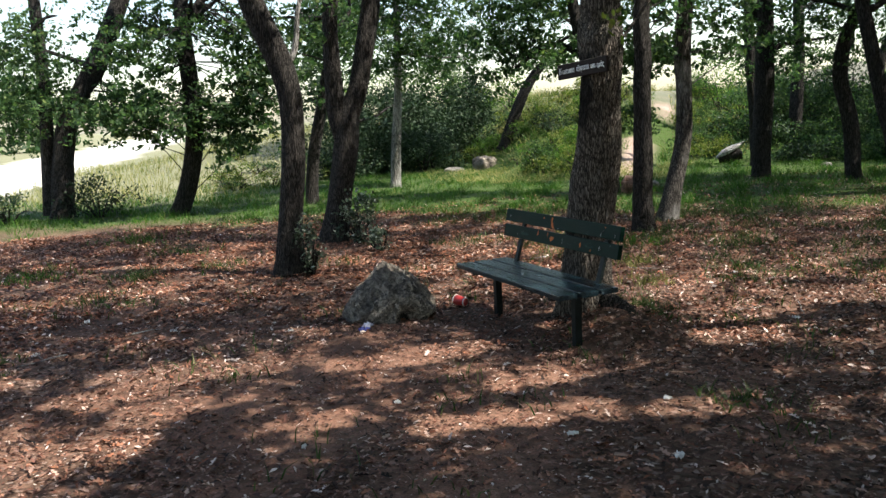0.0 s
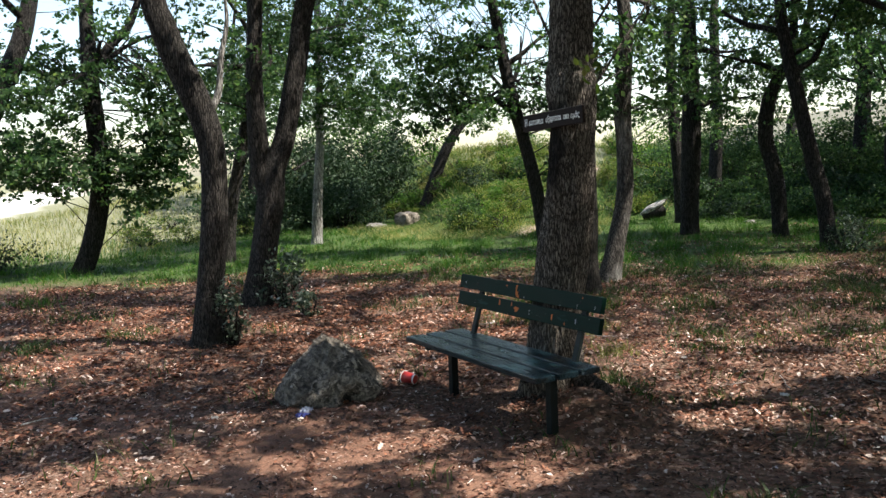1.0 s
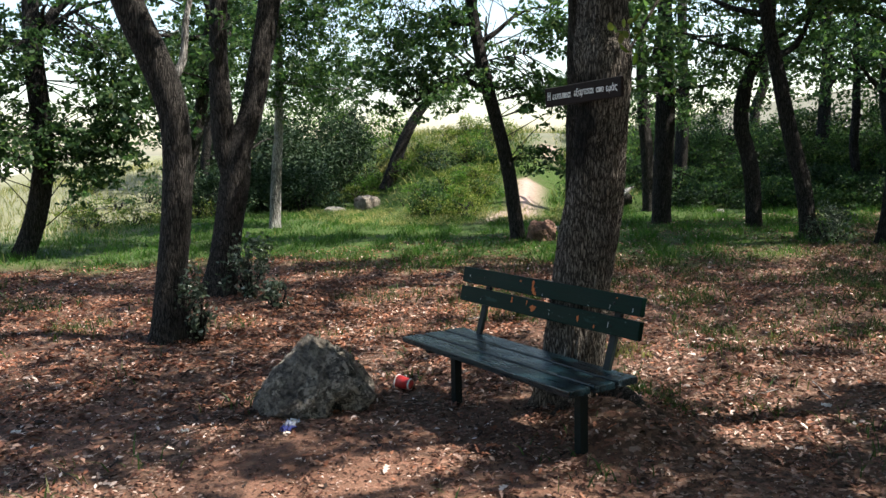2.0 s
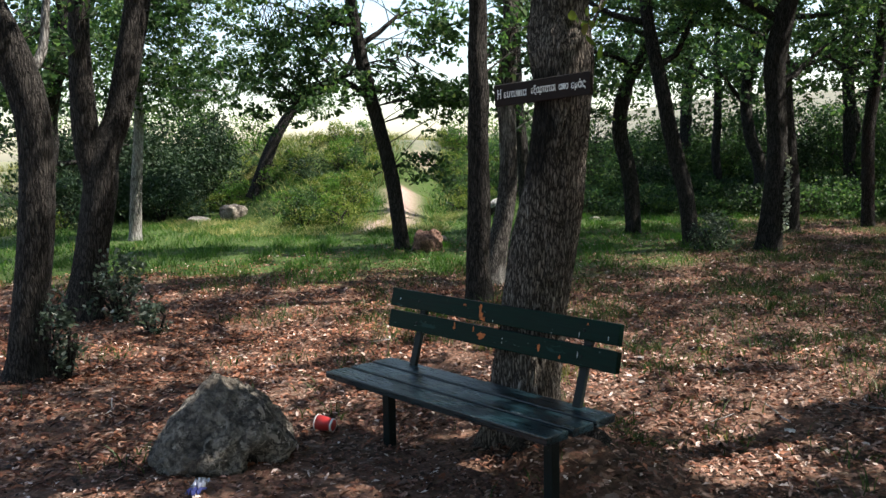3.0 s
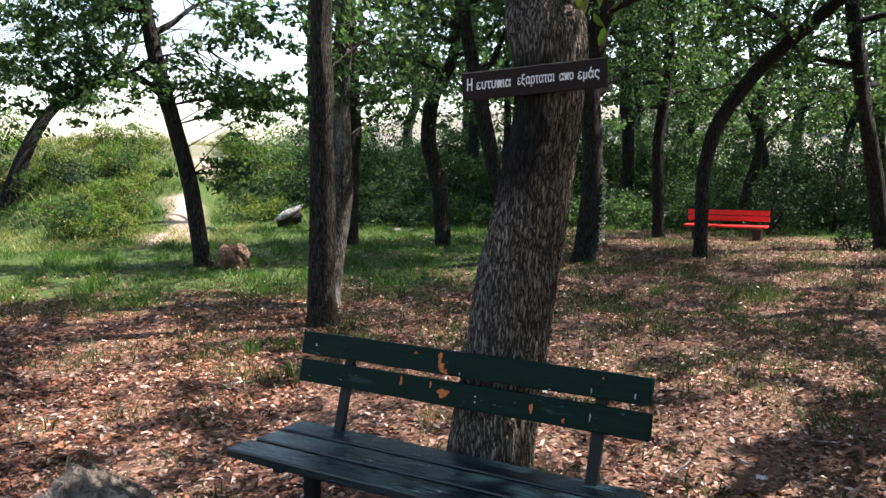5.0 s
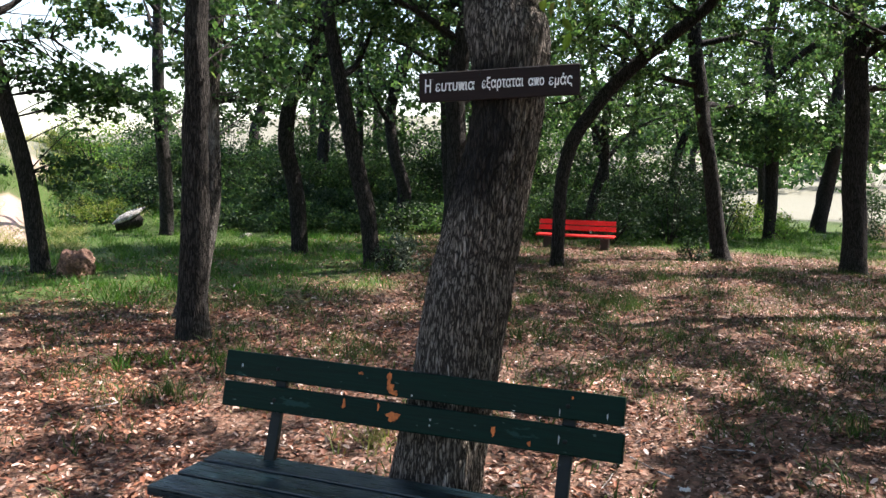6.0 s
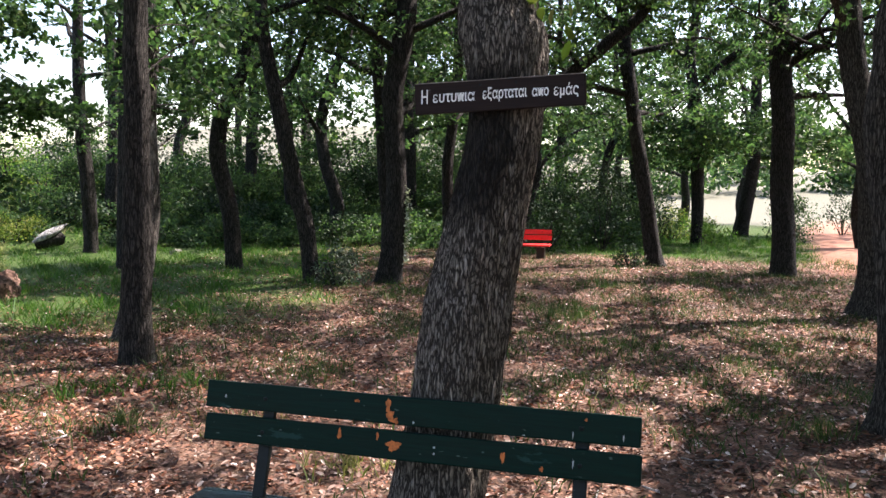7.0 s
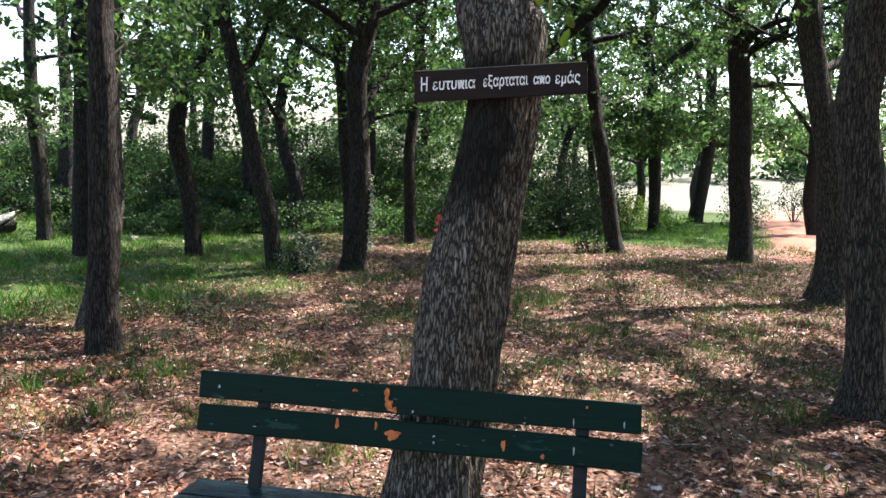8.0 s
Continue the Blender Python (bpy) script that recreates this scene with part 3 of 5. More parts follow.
        near = every[np.argmin((away + 0.05) * np.random.default_rng(n).uniform(0.25, 1.75, away.shape), axis=1)]
        spots.append(p)
        roots.append(near)
    spots, roots = np.vstack(spots), np.vstack(roots)
    keep = ~open_to_sun(spots + np.array(origin), 0.05)
    spots, roots = spots[keep], roots[keep]
    twigs = []
    for s, r in zip(spots[::1 + simple], roots[::1 + simple]):
        mid = (s + r) / 2 + rng.normal(size=3) * 0.06 + (0, 0, 0.05)
        twigs.append(tube([(*r, 0.012), (*mid, 0.008), (*s, 0.004)], 3, 0.8, 0.0))
    k = clump_leaves
    # each clump is made of small rosettes of leaves at the ends of its twigs
    m = max(3, k // 15)
    rosette = spots[:, None, :] + rng.normal(size=(len(spots), m, 3)) * np.array([clump, clump, clump * 0.55]) * 1.05
    off = rng.normal(size=(len(spots), m, k // m, 3)) * leaf_size * np.array([0.86, 0.86, 0.5])
    centres = (rosette[:, :, None, :] + off).reshape(-1, 3)
    shady = ~open_to_sun(centres + np.array(origin), 0.6 * leaf_size)
    leafy = shady.reshape(len(spots), m * (k // m)).mean(1) > 0.35
    centres = centres[shady & np.repeat(leafy, m * (k // m))]
    twigs = [w for w, full in zip(twigs, leafy[::1 + simple]) if full]
    return join(twigs), leaves(centres, leaf_size * 1.16, rng, 0.35, 1.0, simple)


def oak(spine, label, seed, height=7.5, low=2.4, spread=2.2, limbs=9, stems=(), blobs=(), bark=None, leaf=None, clump_leaves=98,
        leaf_size=0.074, flare=0.35, sides=14, ridges=0.0, step=0.12, name="oak_tree", clump=0.27, along=5, group="oaks of the wood", tall=None, top=30, simple=False):
    rng = np.random.default_rng(seed)
    bark, leaf = bark or BARK, leaf or LEAF
    bx, by = spine[0][0], spine[0][1]
    bz = float(ground_z(bx, by))
    o = np.array([bx, by, bz, 0])
    rows = [(x, y, z, r) for x, y, z, r in spine]
    rows[0] = (bx, by, bz - 0.06, rows[0][3])
    rows = [tuple(np.array(r) - o) for r in (rows if tall else grow(rows, height, rng))]
    height = tall or height
    thing = tagged(empty(name, (bx, by, bz)), label, "tree", group)
    part("trunk", mesh_of("trunk", *tube(rows, sides, step, 0.055, flare, seed, ridges), True), bark, thing)
    lines = [smooth_line(rows, 0.3)]
    for st in stems:
        st = [tuple(np.array(r) - o) for r in st]
        big = st[0][3] > 0.08
        if big:
            st = [tuple(r) for r in grow(st, height - bz - 0.6, rng)]
        part("stem" if big else "limb", mesh_of("limb", *tube(st, 10, 0.15, 0.05, 0, seed + 7), True), bark, thing)
        lines.append(smooth_line(st, 0.3))
    main = lines[0]
    zs = main[:, 2]
    for i in range(limbs):
        z0 = low + (height - bz - 0.5 - low) * (i + rng.uniform(0, 0.8)) / limbs
        src = main if rng.uniform() < 0.6 or len(lines) < 2 else lines[1 + int(rng.integers(0, len(stems) or 1)) % max(1, len(stems))] if stems else main
        q = src[np.argmin(abs(src[:, 2] - z0))]
        a = 2.4 * i + rng.uniform(-0.6, 0.6)
        L = spread * rng.uniform(0.65, 1.1) * (1 - 0.35 * max(0, (z0 - low) / max(0.1, height - low)))
        pts, d, c = [(*q[:3], min(0.07, q[3] * 0.6))], np.array([math.cos(a), math.sin(a), rng.uniform(0.05, 0.7)]), q[:3]
        for s in range(4):
            d = d + rng.normal(size=3) * (0.3, 0.3, 0.22)
            d /= np.linalg.norm(d)
            c = c + d * L / 4
            pts.append((*c, max(0.008, min(0.07, q[3] * 0.6) * (1 - (s + 1) / 4.4))))
        part("limb", mesh_of("limb", *tube(pts, 6, 0.2, 0.05), True), bark, thing)
        lines.append(smooth_line(pts, 0.2))
    local = [(x - bx, y - by, z - bz, rx, ry, rz, n) for x, y, z, rx, ry, rz, n in blobs]
    # extra leaves high in the crown, added to thicken its shade
    if top:
        local.append((main[-1, 0], main[-1, 1], height - bz - 1.5, spread * 0.95, spread * 0.95, 1.3, top))
    tw, lv = crown_of(lines, local, clump_leaves, leaf_size, rng, clump, along, simple, (bx, by, bz))
    tagged(part("twig", mesh_of("twig", *tw), bark, thing), kind="stuff")
    tagged(part("crown", mesh_of("crown", *lv), leaf, thing), kind="stuff")
    return thing


# blobs above 5 m are added out of view to shade the ground
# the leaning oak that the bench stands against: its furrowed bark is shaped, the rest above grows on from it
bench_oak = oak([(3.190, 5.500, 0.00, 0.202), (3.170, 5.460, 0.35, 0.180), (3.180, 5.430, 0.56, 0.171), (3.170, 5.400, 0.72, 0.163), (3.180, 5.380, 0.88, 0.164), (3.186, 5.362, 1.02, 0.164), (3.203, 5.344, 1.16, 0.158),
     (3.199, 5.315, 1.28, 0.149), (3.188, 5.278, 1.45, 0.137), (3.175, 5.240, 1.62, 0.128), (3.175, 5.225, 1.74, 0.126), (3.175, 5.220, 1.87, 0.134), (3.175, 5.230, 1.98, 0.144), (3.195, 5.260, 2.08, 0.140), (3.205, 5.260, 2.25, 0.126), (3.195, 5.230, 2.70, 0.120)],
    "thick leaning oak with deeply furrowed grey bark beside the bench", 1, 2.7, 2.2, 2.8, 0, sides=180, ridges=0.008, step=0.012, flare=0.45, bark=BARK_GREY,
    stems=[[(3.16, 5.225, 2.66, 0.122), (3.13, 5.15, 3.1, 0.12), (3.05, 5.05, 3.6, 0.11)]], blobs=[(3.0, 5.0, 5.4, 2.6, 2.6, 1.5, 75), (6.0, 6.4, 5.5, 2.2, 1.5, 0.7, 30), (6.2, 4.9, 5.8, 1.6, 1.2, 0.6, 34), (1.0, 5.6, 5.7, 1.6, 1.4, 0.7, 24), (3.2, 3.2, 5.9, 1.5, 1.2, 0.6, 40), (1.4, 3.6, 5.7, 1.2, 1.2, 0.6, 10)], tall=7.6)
# the bent oak beyond the boulder
crooked_oak = oak([(1.67, 8.98, 0.0, 0.16), (1.74, 8.97, 0.56, 0.131), (1.80, 8.96, 1.09, 0.125), (1.83, 8.95, 1.66, 0.117), (1.79, 8.96, 2.02, 0.122), (1.69, 8.98, 2.32, 0.124),
     (1.56, 9.01, 2.63, 0.120), (1.46, 9.03, 2.92, 0.112), (1.40, 9.04, 3.12, 0.105)],
    "crooked mossy oak bending over above a shrub", 2, 7.0, 4.0, 2.4, 9, sides=24, step=0.06)
snag = [(1.76, 8.95, 2.06, 0.040), (1.90, 8.93, 2.27, 0.034), (1.95, 8.92, 2.62, 0.027), (2.02, 8.91, 2.95, 0.020), (2.00, 8.90, 3.3, 0.012)]
part("dead_branch", mesh_of("dead_branch", *tube([(x - crooked_oak.location.x, y - crooked_oak.location.y, z - crooked_oak.location.z, q) for x, y, z, q in snag], 10, 0.06, 0.06, 0, 11), True), BARK_WHITE, crooked_oak, "bleached dead branch without bark")
# the forked oak
oak([(2.67, 10.95, 0.0, 0.172), (2.82, 10.91, 0.74, 0.158), (2.91, 10.88, 1.26, 0.165), (2.96, 10.87, 1.59, 0.145), (3.11, 10.83, 1.98, 0.125), (3.27, 10.79, 2.76, 0.118), (3.41, 10.75, 3.53, 0.105)],
    "forked oak with two dark stems", 3, 7.4, 4.0, 2.3, 9, stems=[[(2.90, 10.89, 1.22, 0.120), (2.82, 10.91, 1.60, 0.122), (2.80, 10.91, 1.99, 0.116), (2.80, 10.91, 2.70, 0.098), (2.86, 10.90, 3.53, 0.091)]],
    sides=22, step=0.07, blobs=[(4.6, 12.4, 4.3, 1.3, 1.2, 1.0, 14)])
oak([(3.66, 16.41, 0.0, 0.118), (3.77, 16.38, 0.98, 0.115), (3.97, 16.34, 1.81, 0.112), (4.12, 16.30, 2.53, 0.105), (4.30, 16.26, 3.75, 0.094)], "slim oak at the edge of the grass", 4, 7.0, 2.8, 2.0, 8, simple=True, blobs=[(4.4, 15.9, 3.1, 0.9, 0.6, 0.6, 26)])
oak([(6.15, 18.80, 0.0, 0.109), (6.22, 18.78, 0.99, 0.103), (6.31, 18.74, 2.19, 0.090), (6.36, 18.73, 3.37, 0.078), (6.39, 18.72, 5.13, 0.065)],
    "straight slender oak with pale bark", 5, 8.0, 2.9, 2.4, 10, bark=BARK_WHITE, blobs=[(7.8, 19.2, 6.3, 2.6, 2.0, 0.8, 60), (6.1, 18.6, 3.7, 1.7, 1.1, 1.0, 64), (4.6, 18.9, 3.7, 1.0, 0.9, 1.0, 34), (6.4, 18.9, 2.6, 1.3, 0.9, 0.4, 26), (6.6, 18.1, 4.1, 1.6, 1.2, 1.0, 24), (7.4, 17.7, 4.3, 0.8, 0.7, 0.6, 16), (6.6, 18.1, 3.0, 0.5, 0.5, 0.3, 8)], simple=True)
oak([(1.22, 16.40, 0.0, 0.149), (1.46, 16.38, 0.61, 0.154), (1.63, 16.37, 1.44, 0.150), (1.63, 16.37, 2.27, 0.149), (1.59, 16.37, 3.10, 0.148), (1.59, 16.37, 3.74, 0.129), (1.61, 16.37, 4.46, 0.115)],
    "dark wavy oak with a fork high up", 6, 7.5, 1.9, 1.9, 8, stems=[[(1.64, 16.37, 3.28, 0.079), (1.93, 16.34, 3.74, 0.074), (2.22, 16.32, 4.02, 0.065), (2.42, 16.30, 4.49, 0.055)]],
    bark=BARK_DARK, along=3, blobs=[(0.8, 16.0, 1.8, 0.95, 0.5, 0.38, 36), (2.3, 15.8, 1.6, 0.55, 0.45, 0.4, 24), (2.9, 15.8, 2.25, 0.7, 0.5, 0.5, 30), (2.0, 15.9, 1.15, 0.3, 0.3, 0.15, 5), (2.5, 15.8, 3.0, 0.6, 0.5, 0.4, 20), (0.9, 16.0, 2.7, 0.7, 0.5, 0.4, 18)])
oak([(-0.74, 17.70, 0.0, 0.205), (-0.64, 17.71, 0.90, 0.185), (-0.51, 17.71, 1.62, 0.182), (-0.29, 17.72, 2.12, 0.177), (0.06, 17.73, 2.73, 0.182), (0.36, 17.75, 3.33, 0.172), (0.65, 17.76, 3.95, 0.16)],
    "leaning dark oak beside a bush", 7, 7.2, 2.0, 2.3, 9, stems=[[(-0.93, 17.90, 0.05, 0.148), (-0.88, 17.91, 1.12, 0.136), (-0.84, 17.91, 1.94, 0.125), (-0.81, 17.91, 2.96, 0.113), (-0.82, 17.91, 3.96, 0.102)]],
    bark=BARK_DARK, blobs=[(-1.3, 17.1, 2.6, 0.9, 0.8, 1.1, 46), (0.6, 17.6, 2.0, 0.9, 0.5, 0.4, 30), (-0.9, 18.4, 3.0, 0.9, 0.6, 0.7, 24), (1.2, 17.2, 3.4, 0.6, 0.5, 0.5, 16)], simple=True)
oak([(8.64, 13.69, 0.0, 0.122), (8.57, 13.74, 0.57, 0.126), (8.48, 13.81, 1.30, 0.118), (8.34, 13.91, 2.02, 0.108), (8.23, 14.00, 2.56, 0.106), (8.12, 14.08, 3.26, 0.098), (8.03, 14.15, 3.96, 0.089)],
    "slender dark oak bowed before the footpath", 8, 6.6, 3.0, 1.9, 8, stems=[[(8.28, 13.96, 2.38, 0.060), (8.00, 14.17, 2.65, 0.054), (7.72, 14.38, 2.70, 0.054), (7.46, 14.57, 2.52, 0.042), (7.28, 14.71, 2.35, 0.030)]],
    bark=BARK_DARK, along=3, blobs=[(9.2, 13.3, 2.5, 0.65, 0.5, 0.3, 24), (8.9, 13.5, 1.35, 0.35, 0.3, 0.12, 5), (7.1, 14.9, 2.7, 0.8, 0.7, 0.5, 22), (7.3, 14.7, 3.5, 0.9, 0.8, 0.4, 22), (8.3, 14.1, 2.75, 0.6, 0.5, 0.2, 10), (9.1, 13.2, 3.5, 0.5, 0.45, 0.35, 14)])
oak([(10.98, 23.21, 0.45, 0.175), (11.20, 23.10, 1.21, 0.162), (11.55, 22.91, 2.09, 0.147), (11.88, 22.74, 2.67, 0.133), (12.28, 22.53, 3.03, 0.103), (13.01, 22.14, 3.54, 0.089)],
    "leaning oak among the bushes of the bank", 9, 5.2, 2.7, 2.3, 8, bark=BARK_DARK, blobs=[(10.3, 20.5, 6.3, 2.6, 2.0, 0.8, 64), (9.9, 22.0, 3.4, 1.3, 0.9, 0.7, 36), (11.6, 21.2, 2.9, 0.7, 0.6, 0.4, 14), (8.7, 22.5, 3.3, 0.7, 0.7, 0.5, 14), (12.1, 20.8, 3.5, 0.5, 0.5, 0.3, 8)], simple=True)
oak([(6.12, 9.08, 0.0, 0.132), (6.11, 9.09, 0.41, 0.117), (6.12, 9.07, 0.91, 0.117), (6.12, 9.07, 1.45, 0.107), (6.12, 9.08, 1.81, 0.110), (6.13, 9.07, 2.11, 0.106), (6.12, 9.08, 2.46, 0.102), (6.13, 9.07, 2.90, 0.097)],
    "straight oak rising from the leaf litter", 10, 7.5, 3.7, 2.7, 10, bark=BARK, top=50, simple=True, sides=24, step=0.06, blobs=[(7.1, 9.4, 2.75, 0.8, 0.55, 0.45, 18), (8.0, 7.4, 5.7, 2.0, 1.5, 0.7, 28)])
oak([(7.03, 9.90, 0.0, 0.145), (7.16, 9.90, 0.45, 0.118), (7.33, 9.90, 1.13, 0.115), (7.35, 9.91, 1.73, 0.108), (7.34, 9.93, 2.21, 0.118), (7.36, 9.91, 2.62, 0.105), (7.38, 9.88, 3.21, 0.089)],
    "straight oak with pale lichen on its lower bark", 11, 7.3, 3.5, 2.2, 9, bark=BARK_PALE, sides=22, step=0.07, blobs=[(8.2, 9.8, 2.5, 0.5, 0.5, 0.4, 7)])
ivy_oak = oak([(12.44, 9.49, 0.0, 0.185), (12.47, 9.44, 0.68, 0.170), (12.49, 9.40, 1.37, 0.160), (12.48, 9.43, 2.13, 0.154), (12.46, 9.45, 2.81, 0.160), (12.51, 9.37, 3.39, 0.155), (12.55, 9.29, 4.05, 0.145)],
    "sturdy oak with an ivy strand on its trunk", 12, 8.0, 2.6, 2.5, 11, bark=BARK_DARK, blobs=[(12.6, 9.5, 4.6, 2.0, 2.0, 1.2, 22), (10.8, 7.8, 5.9, 2.0, 1.5, 0.7, 28), (11.8, 6.9, 5.6, 2.0, 1.8, 0.7, 40), (10.0, 7.2, 5.5, 2.2, 1.8, 0.6, 50), (12.8, 9.8, 6.0, 2.2, 2.0, 0.8, 40)], simple=True)
oak([(15.15, 10.60, 0.0, 0.144), (15.14, 10.62, 0.85, 0.140), (15.11, 10.68, 1.67, 0.133), (15.07, 10.74, 2.68, 0.122), (15.03, 10.82, 4.17, 0.111)], "dark oak before the hedge bank", 13, 7.6, 2.6, 2.3, 9, bark=BARK_DARK, simple=True, blobs=[(15.2, 10.2, 5.8, 2.2, 2.0, 0.8, 40)])
oak([(11.98, 10.53, 0.0, 0.121), (11.93, 10.61, 0.78, 0.121), (11.85, 10.72, 1.32, 0.121), (11.77, 10.84, 1.94, 0.116), (11.69, 10.95, 2.56, 0.114), (11.62, 11.06, 3.18, 0.106), (11.56, 11.15, 3.88, 0.097)],
    "slim leaning oak with a shrub at its foot", 14, 7.4, 2.7, 2.3, 9, bark=BARK_DARK, simple=True)
oak([(13.36, 12.74, 0.0, 0.138), (13.32, 12.79, 0.77, 0.145), (13.27, 12.86, 1.30, 0.140), (13.19, 12.96, 1.82, 0.136), (13.20, 12.94, 2.34, 0.132), (13.26, 12.86, 2.76, 0.115), (13.45, 12.63, 3.36, 0.093), (13.50, 12.55, 4.27, 0.072)],
    "crooked oak standing in the grass", 15, 6.8, 2.3, 2.3, 10, bark=BARK_DARK, blobs=[(13.2, 12.4, 2.9, 1.4, 1.2, 0.6, 13), (14.4, 12.0, 5.6, 2.2, 2.0, 0.8, 40)], simple=True)
oak([(12.44, 14.26, 0.0, 0.185), (12.47, 14.24, 0.97, 0.185), (12.50, 14.21, 2.09, 0.178), (12.49, 14.22, 3.31, 0.156), (12.47, 14.24, 4.63, 0.133)],
    "upright dark oak in the grass", 16, 7.6, 2.4, 1.7, 9, bark=BARK_DARK, blobs=[(12.7, 13.9, 2.6, 1.1, 0.9, 0.8, 11)], simple=True)
oak([(17.52, 18.78, 0.0, 0.168), (17.56, 18.74, 1.36, 0.165), (17.59, 18.71, 2.85, 0.150), (17.55, 18.75, 5.06, 0.119)], "oak at the foot of the bank", 17, 8.0, 3.6, 1.7, 8, bark=BARK_DARK, simple=True)
oak([(14.58, 16.83, 0.0, 0.139), (14.56, 16.85, 0.89, 0.150), (14.52, 16.89, 1.77, 0.138), (14.47, 16.95, 2.75, 0.121), (14.45, 16.97, 3.83, 0.109), (14.47, 16.96, 4.90, 0.098)],
    "oak near the fallen log", 18, 7.5, 2.2, 1.6, 9, bark=BARK_DARK, blobs=[(14.7, 16.4, 2.4, 0.9, 0.8, 0.8, 16)], simple=True)
oak([(14.10, 8.25, 0.0, 0.111), (14.10, 8.25, 0.67, 0.111), (14.11, 8.23, 1.41, 0.111), (14.15, 8.08, 2.05, 0.117), (14.24, 7.78, 2.55, 0.109), (14.33, 7.45, 3.00, 0.106), (14.45, 7.03, 3.41, 0.099), (14.60, 6.54, 3.85, 0.094), (14.73, 6.09, 4.28, 0.086)],
    "oak leaning far over before the red bench", 19, 6.6, 2.9, 2.6, 10, top=30, bark=BARK_DARK, blobs=[(14.4, 7.5, 4.2, 1.4, 1.4, 0.6, 12)])
oak([(17.20, 6.01, 0.0, 0.155), (17.19, 6.16, 0.81, 0.146), (17.17, 6.29, 1.65, 0.145), (17.15, 6.45, 2.48, 0.137), (17.14, 6.55, 3.21, 0.131), (17.13, 6.68, 3.94, 0.124), (17.12, 6.76, 4.76, 0.104)],
    "gently leaning oak by the clearing", 20, 8.0, 2.7, 2.8, 11, top=34, bark=BARK_DARK, blobs=[(17.3, 7.2, 2.9, 1.3, 1.2, 0.8, 12)], simple=True)
oak([(23.90, 5.64, 0.0, 0.144), (23.90, 5.62, 1.00, 0.155), (23.90, 5.70, 2.43, 0.155), (23.89, 5.80, 3.84, 0.143), (23.88, 5.94, 4.83, 0.140), (23.89, 5.82, 5.94, 0.127)],
    "tall oak with a side limb by the meadow", 21, 9.0, 3.0, 2.6, 10, stems=[[(23.89, 5.77, 3.98, 0.079), (23.92, 5.23, 4.53, 0.078), (23.96, 4.73, 4.93, 0.070), (23.98, 4.35, 5.05, 0.050)]], bark=BARK_DARK, leaf_size=0.12, simple=True, blobs=[(23.4, 4.6, 2.9, 1.8, 1.6, 0.9, 34), (23.6, 6.6, 2.7, 1.5, 1.4, 0.8, 22)])
oak([(28.50, 4.60, 0.0, 0.22), (28.50, 4.46, 0.94, 0.215), (28.50, 4.28, 2.11, 0.200), (28.50, 4.26, 3.43, 0.166), (28.50, 4.29, 4.74, 0.149)], "oak leaning at the meadow's edge", 22, 8.5, 2.6, 3.0, 11, bark=BARK_DARK, leaf_size=0.13, simple=True, blobs=[(28.2, 3.4, 3.1, 2.0, 1.8, 0.9, 32), (28.0, 6.0, 2.9, 1.8, 1.6, 0.9, 26)])
oak([(16.30, 3.79, 0.0, 0.222), (16.30, 3.81, 0.72, 0.198), (16.30, 3.87, 1.48, 0.188), (16.30, 3.89, 2.41, 0.178), (16.30, 3.96, 3.34, 0.175), (16.31, 4.03, 4.44, 0.165)],
    "stout upright oak by the red earth track", 23, 8.2, 3.0, 3.2, 12, top=50, stems=[[(16.30, 3.94, 3.48, 0.078), (16.30, 3.62, 3.74, 0.070), (16.28, 3.23, 3.85, 0.060)]], bark=BARK_DARK, sides=20, blobs=[(16.3, 2.3, 3.6, 1.2, 1.2, 0.9, 20), (15.2, 4.2, 5.9, 2.0, 1.6, 0.6, 24), (18.6, 1.8, 5.9, 2.2, 1.8, 0.7, 50), (15.8, 1.5, 5.9, 2.0, 1.6, 0.7, 44)], simple=True)
oak([(11.70, 2.96, 0.0, 0.245), (11.70, 2.95, 0.50, 0.195), (11.70, 2.98, 1.05, 0.186), (11.71, 3.04, 1.72, 0.176), (11.73, 3.19, 2.40, 0.156), (11.75, 3.31, 3.07, 0.154), (11.76, 3.40, 3.74, 0.147)],
    "thick oak with a flared foot", 24, 7.8, 2.7, 3.3, 10, bark=BARK_MID, top=44, simple=True, sides=24, step=0.08, blobs=[(10.4, 4.2, 5.8, 2.4, 2.0, 0.8, 46), (13.0, 3.8, 5.9, 2.0, 1.8, 0.8, 30), (12.2, 5.4, 5.9, 2.2, 1.6, 0.7, 40), (9.2, 5.6, 5.9, 1.8, 1.4, 0.6, 44)])
oak([(6.25, 3.49, 0.0, 0.165), (6.25, 3.48, 0.31, 0.136), (6.25, 3.50, 0.85, 0.134), (6.26, 3.53, 1.21, 0.134), (6.27, 3.58, 1.57, 0.132), (6.28, 3.63, 1.92, 0.126), (6.27, 3.60, 2.27, 0.124), (6.27, 3.58, 2.61, 0.122)],
    "grey-barked oak close beside the litter clearing", 125, 7.6, 3.4, 3.0, 5, bark=BARK_MID, top=34, simple=True, sides=30, step=0.05, blobs=[(5.2, 2.4, 5.6, 2.0, 2.0, 1.2, 22), (8.0, 3.9, 5.6, 1.9, 2.0, 0.8, 22), (7.0, 1.6, 5.8, 1.8, 1.5, 0.7, 44)])
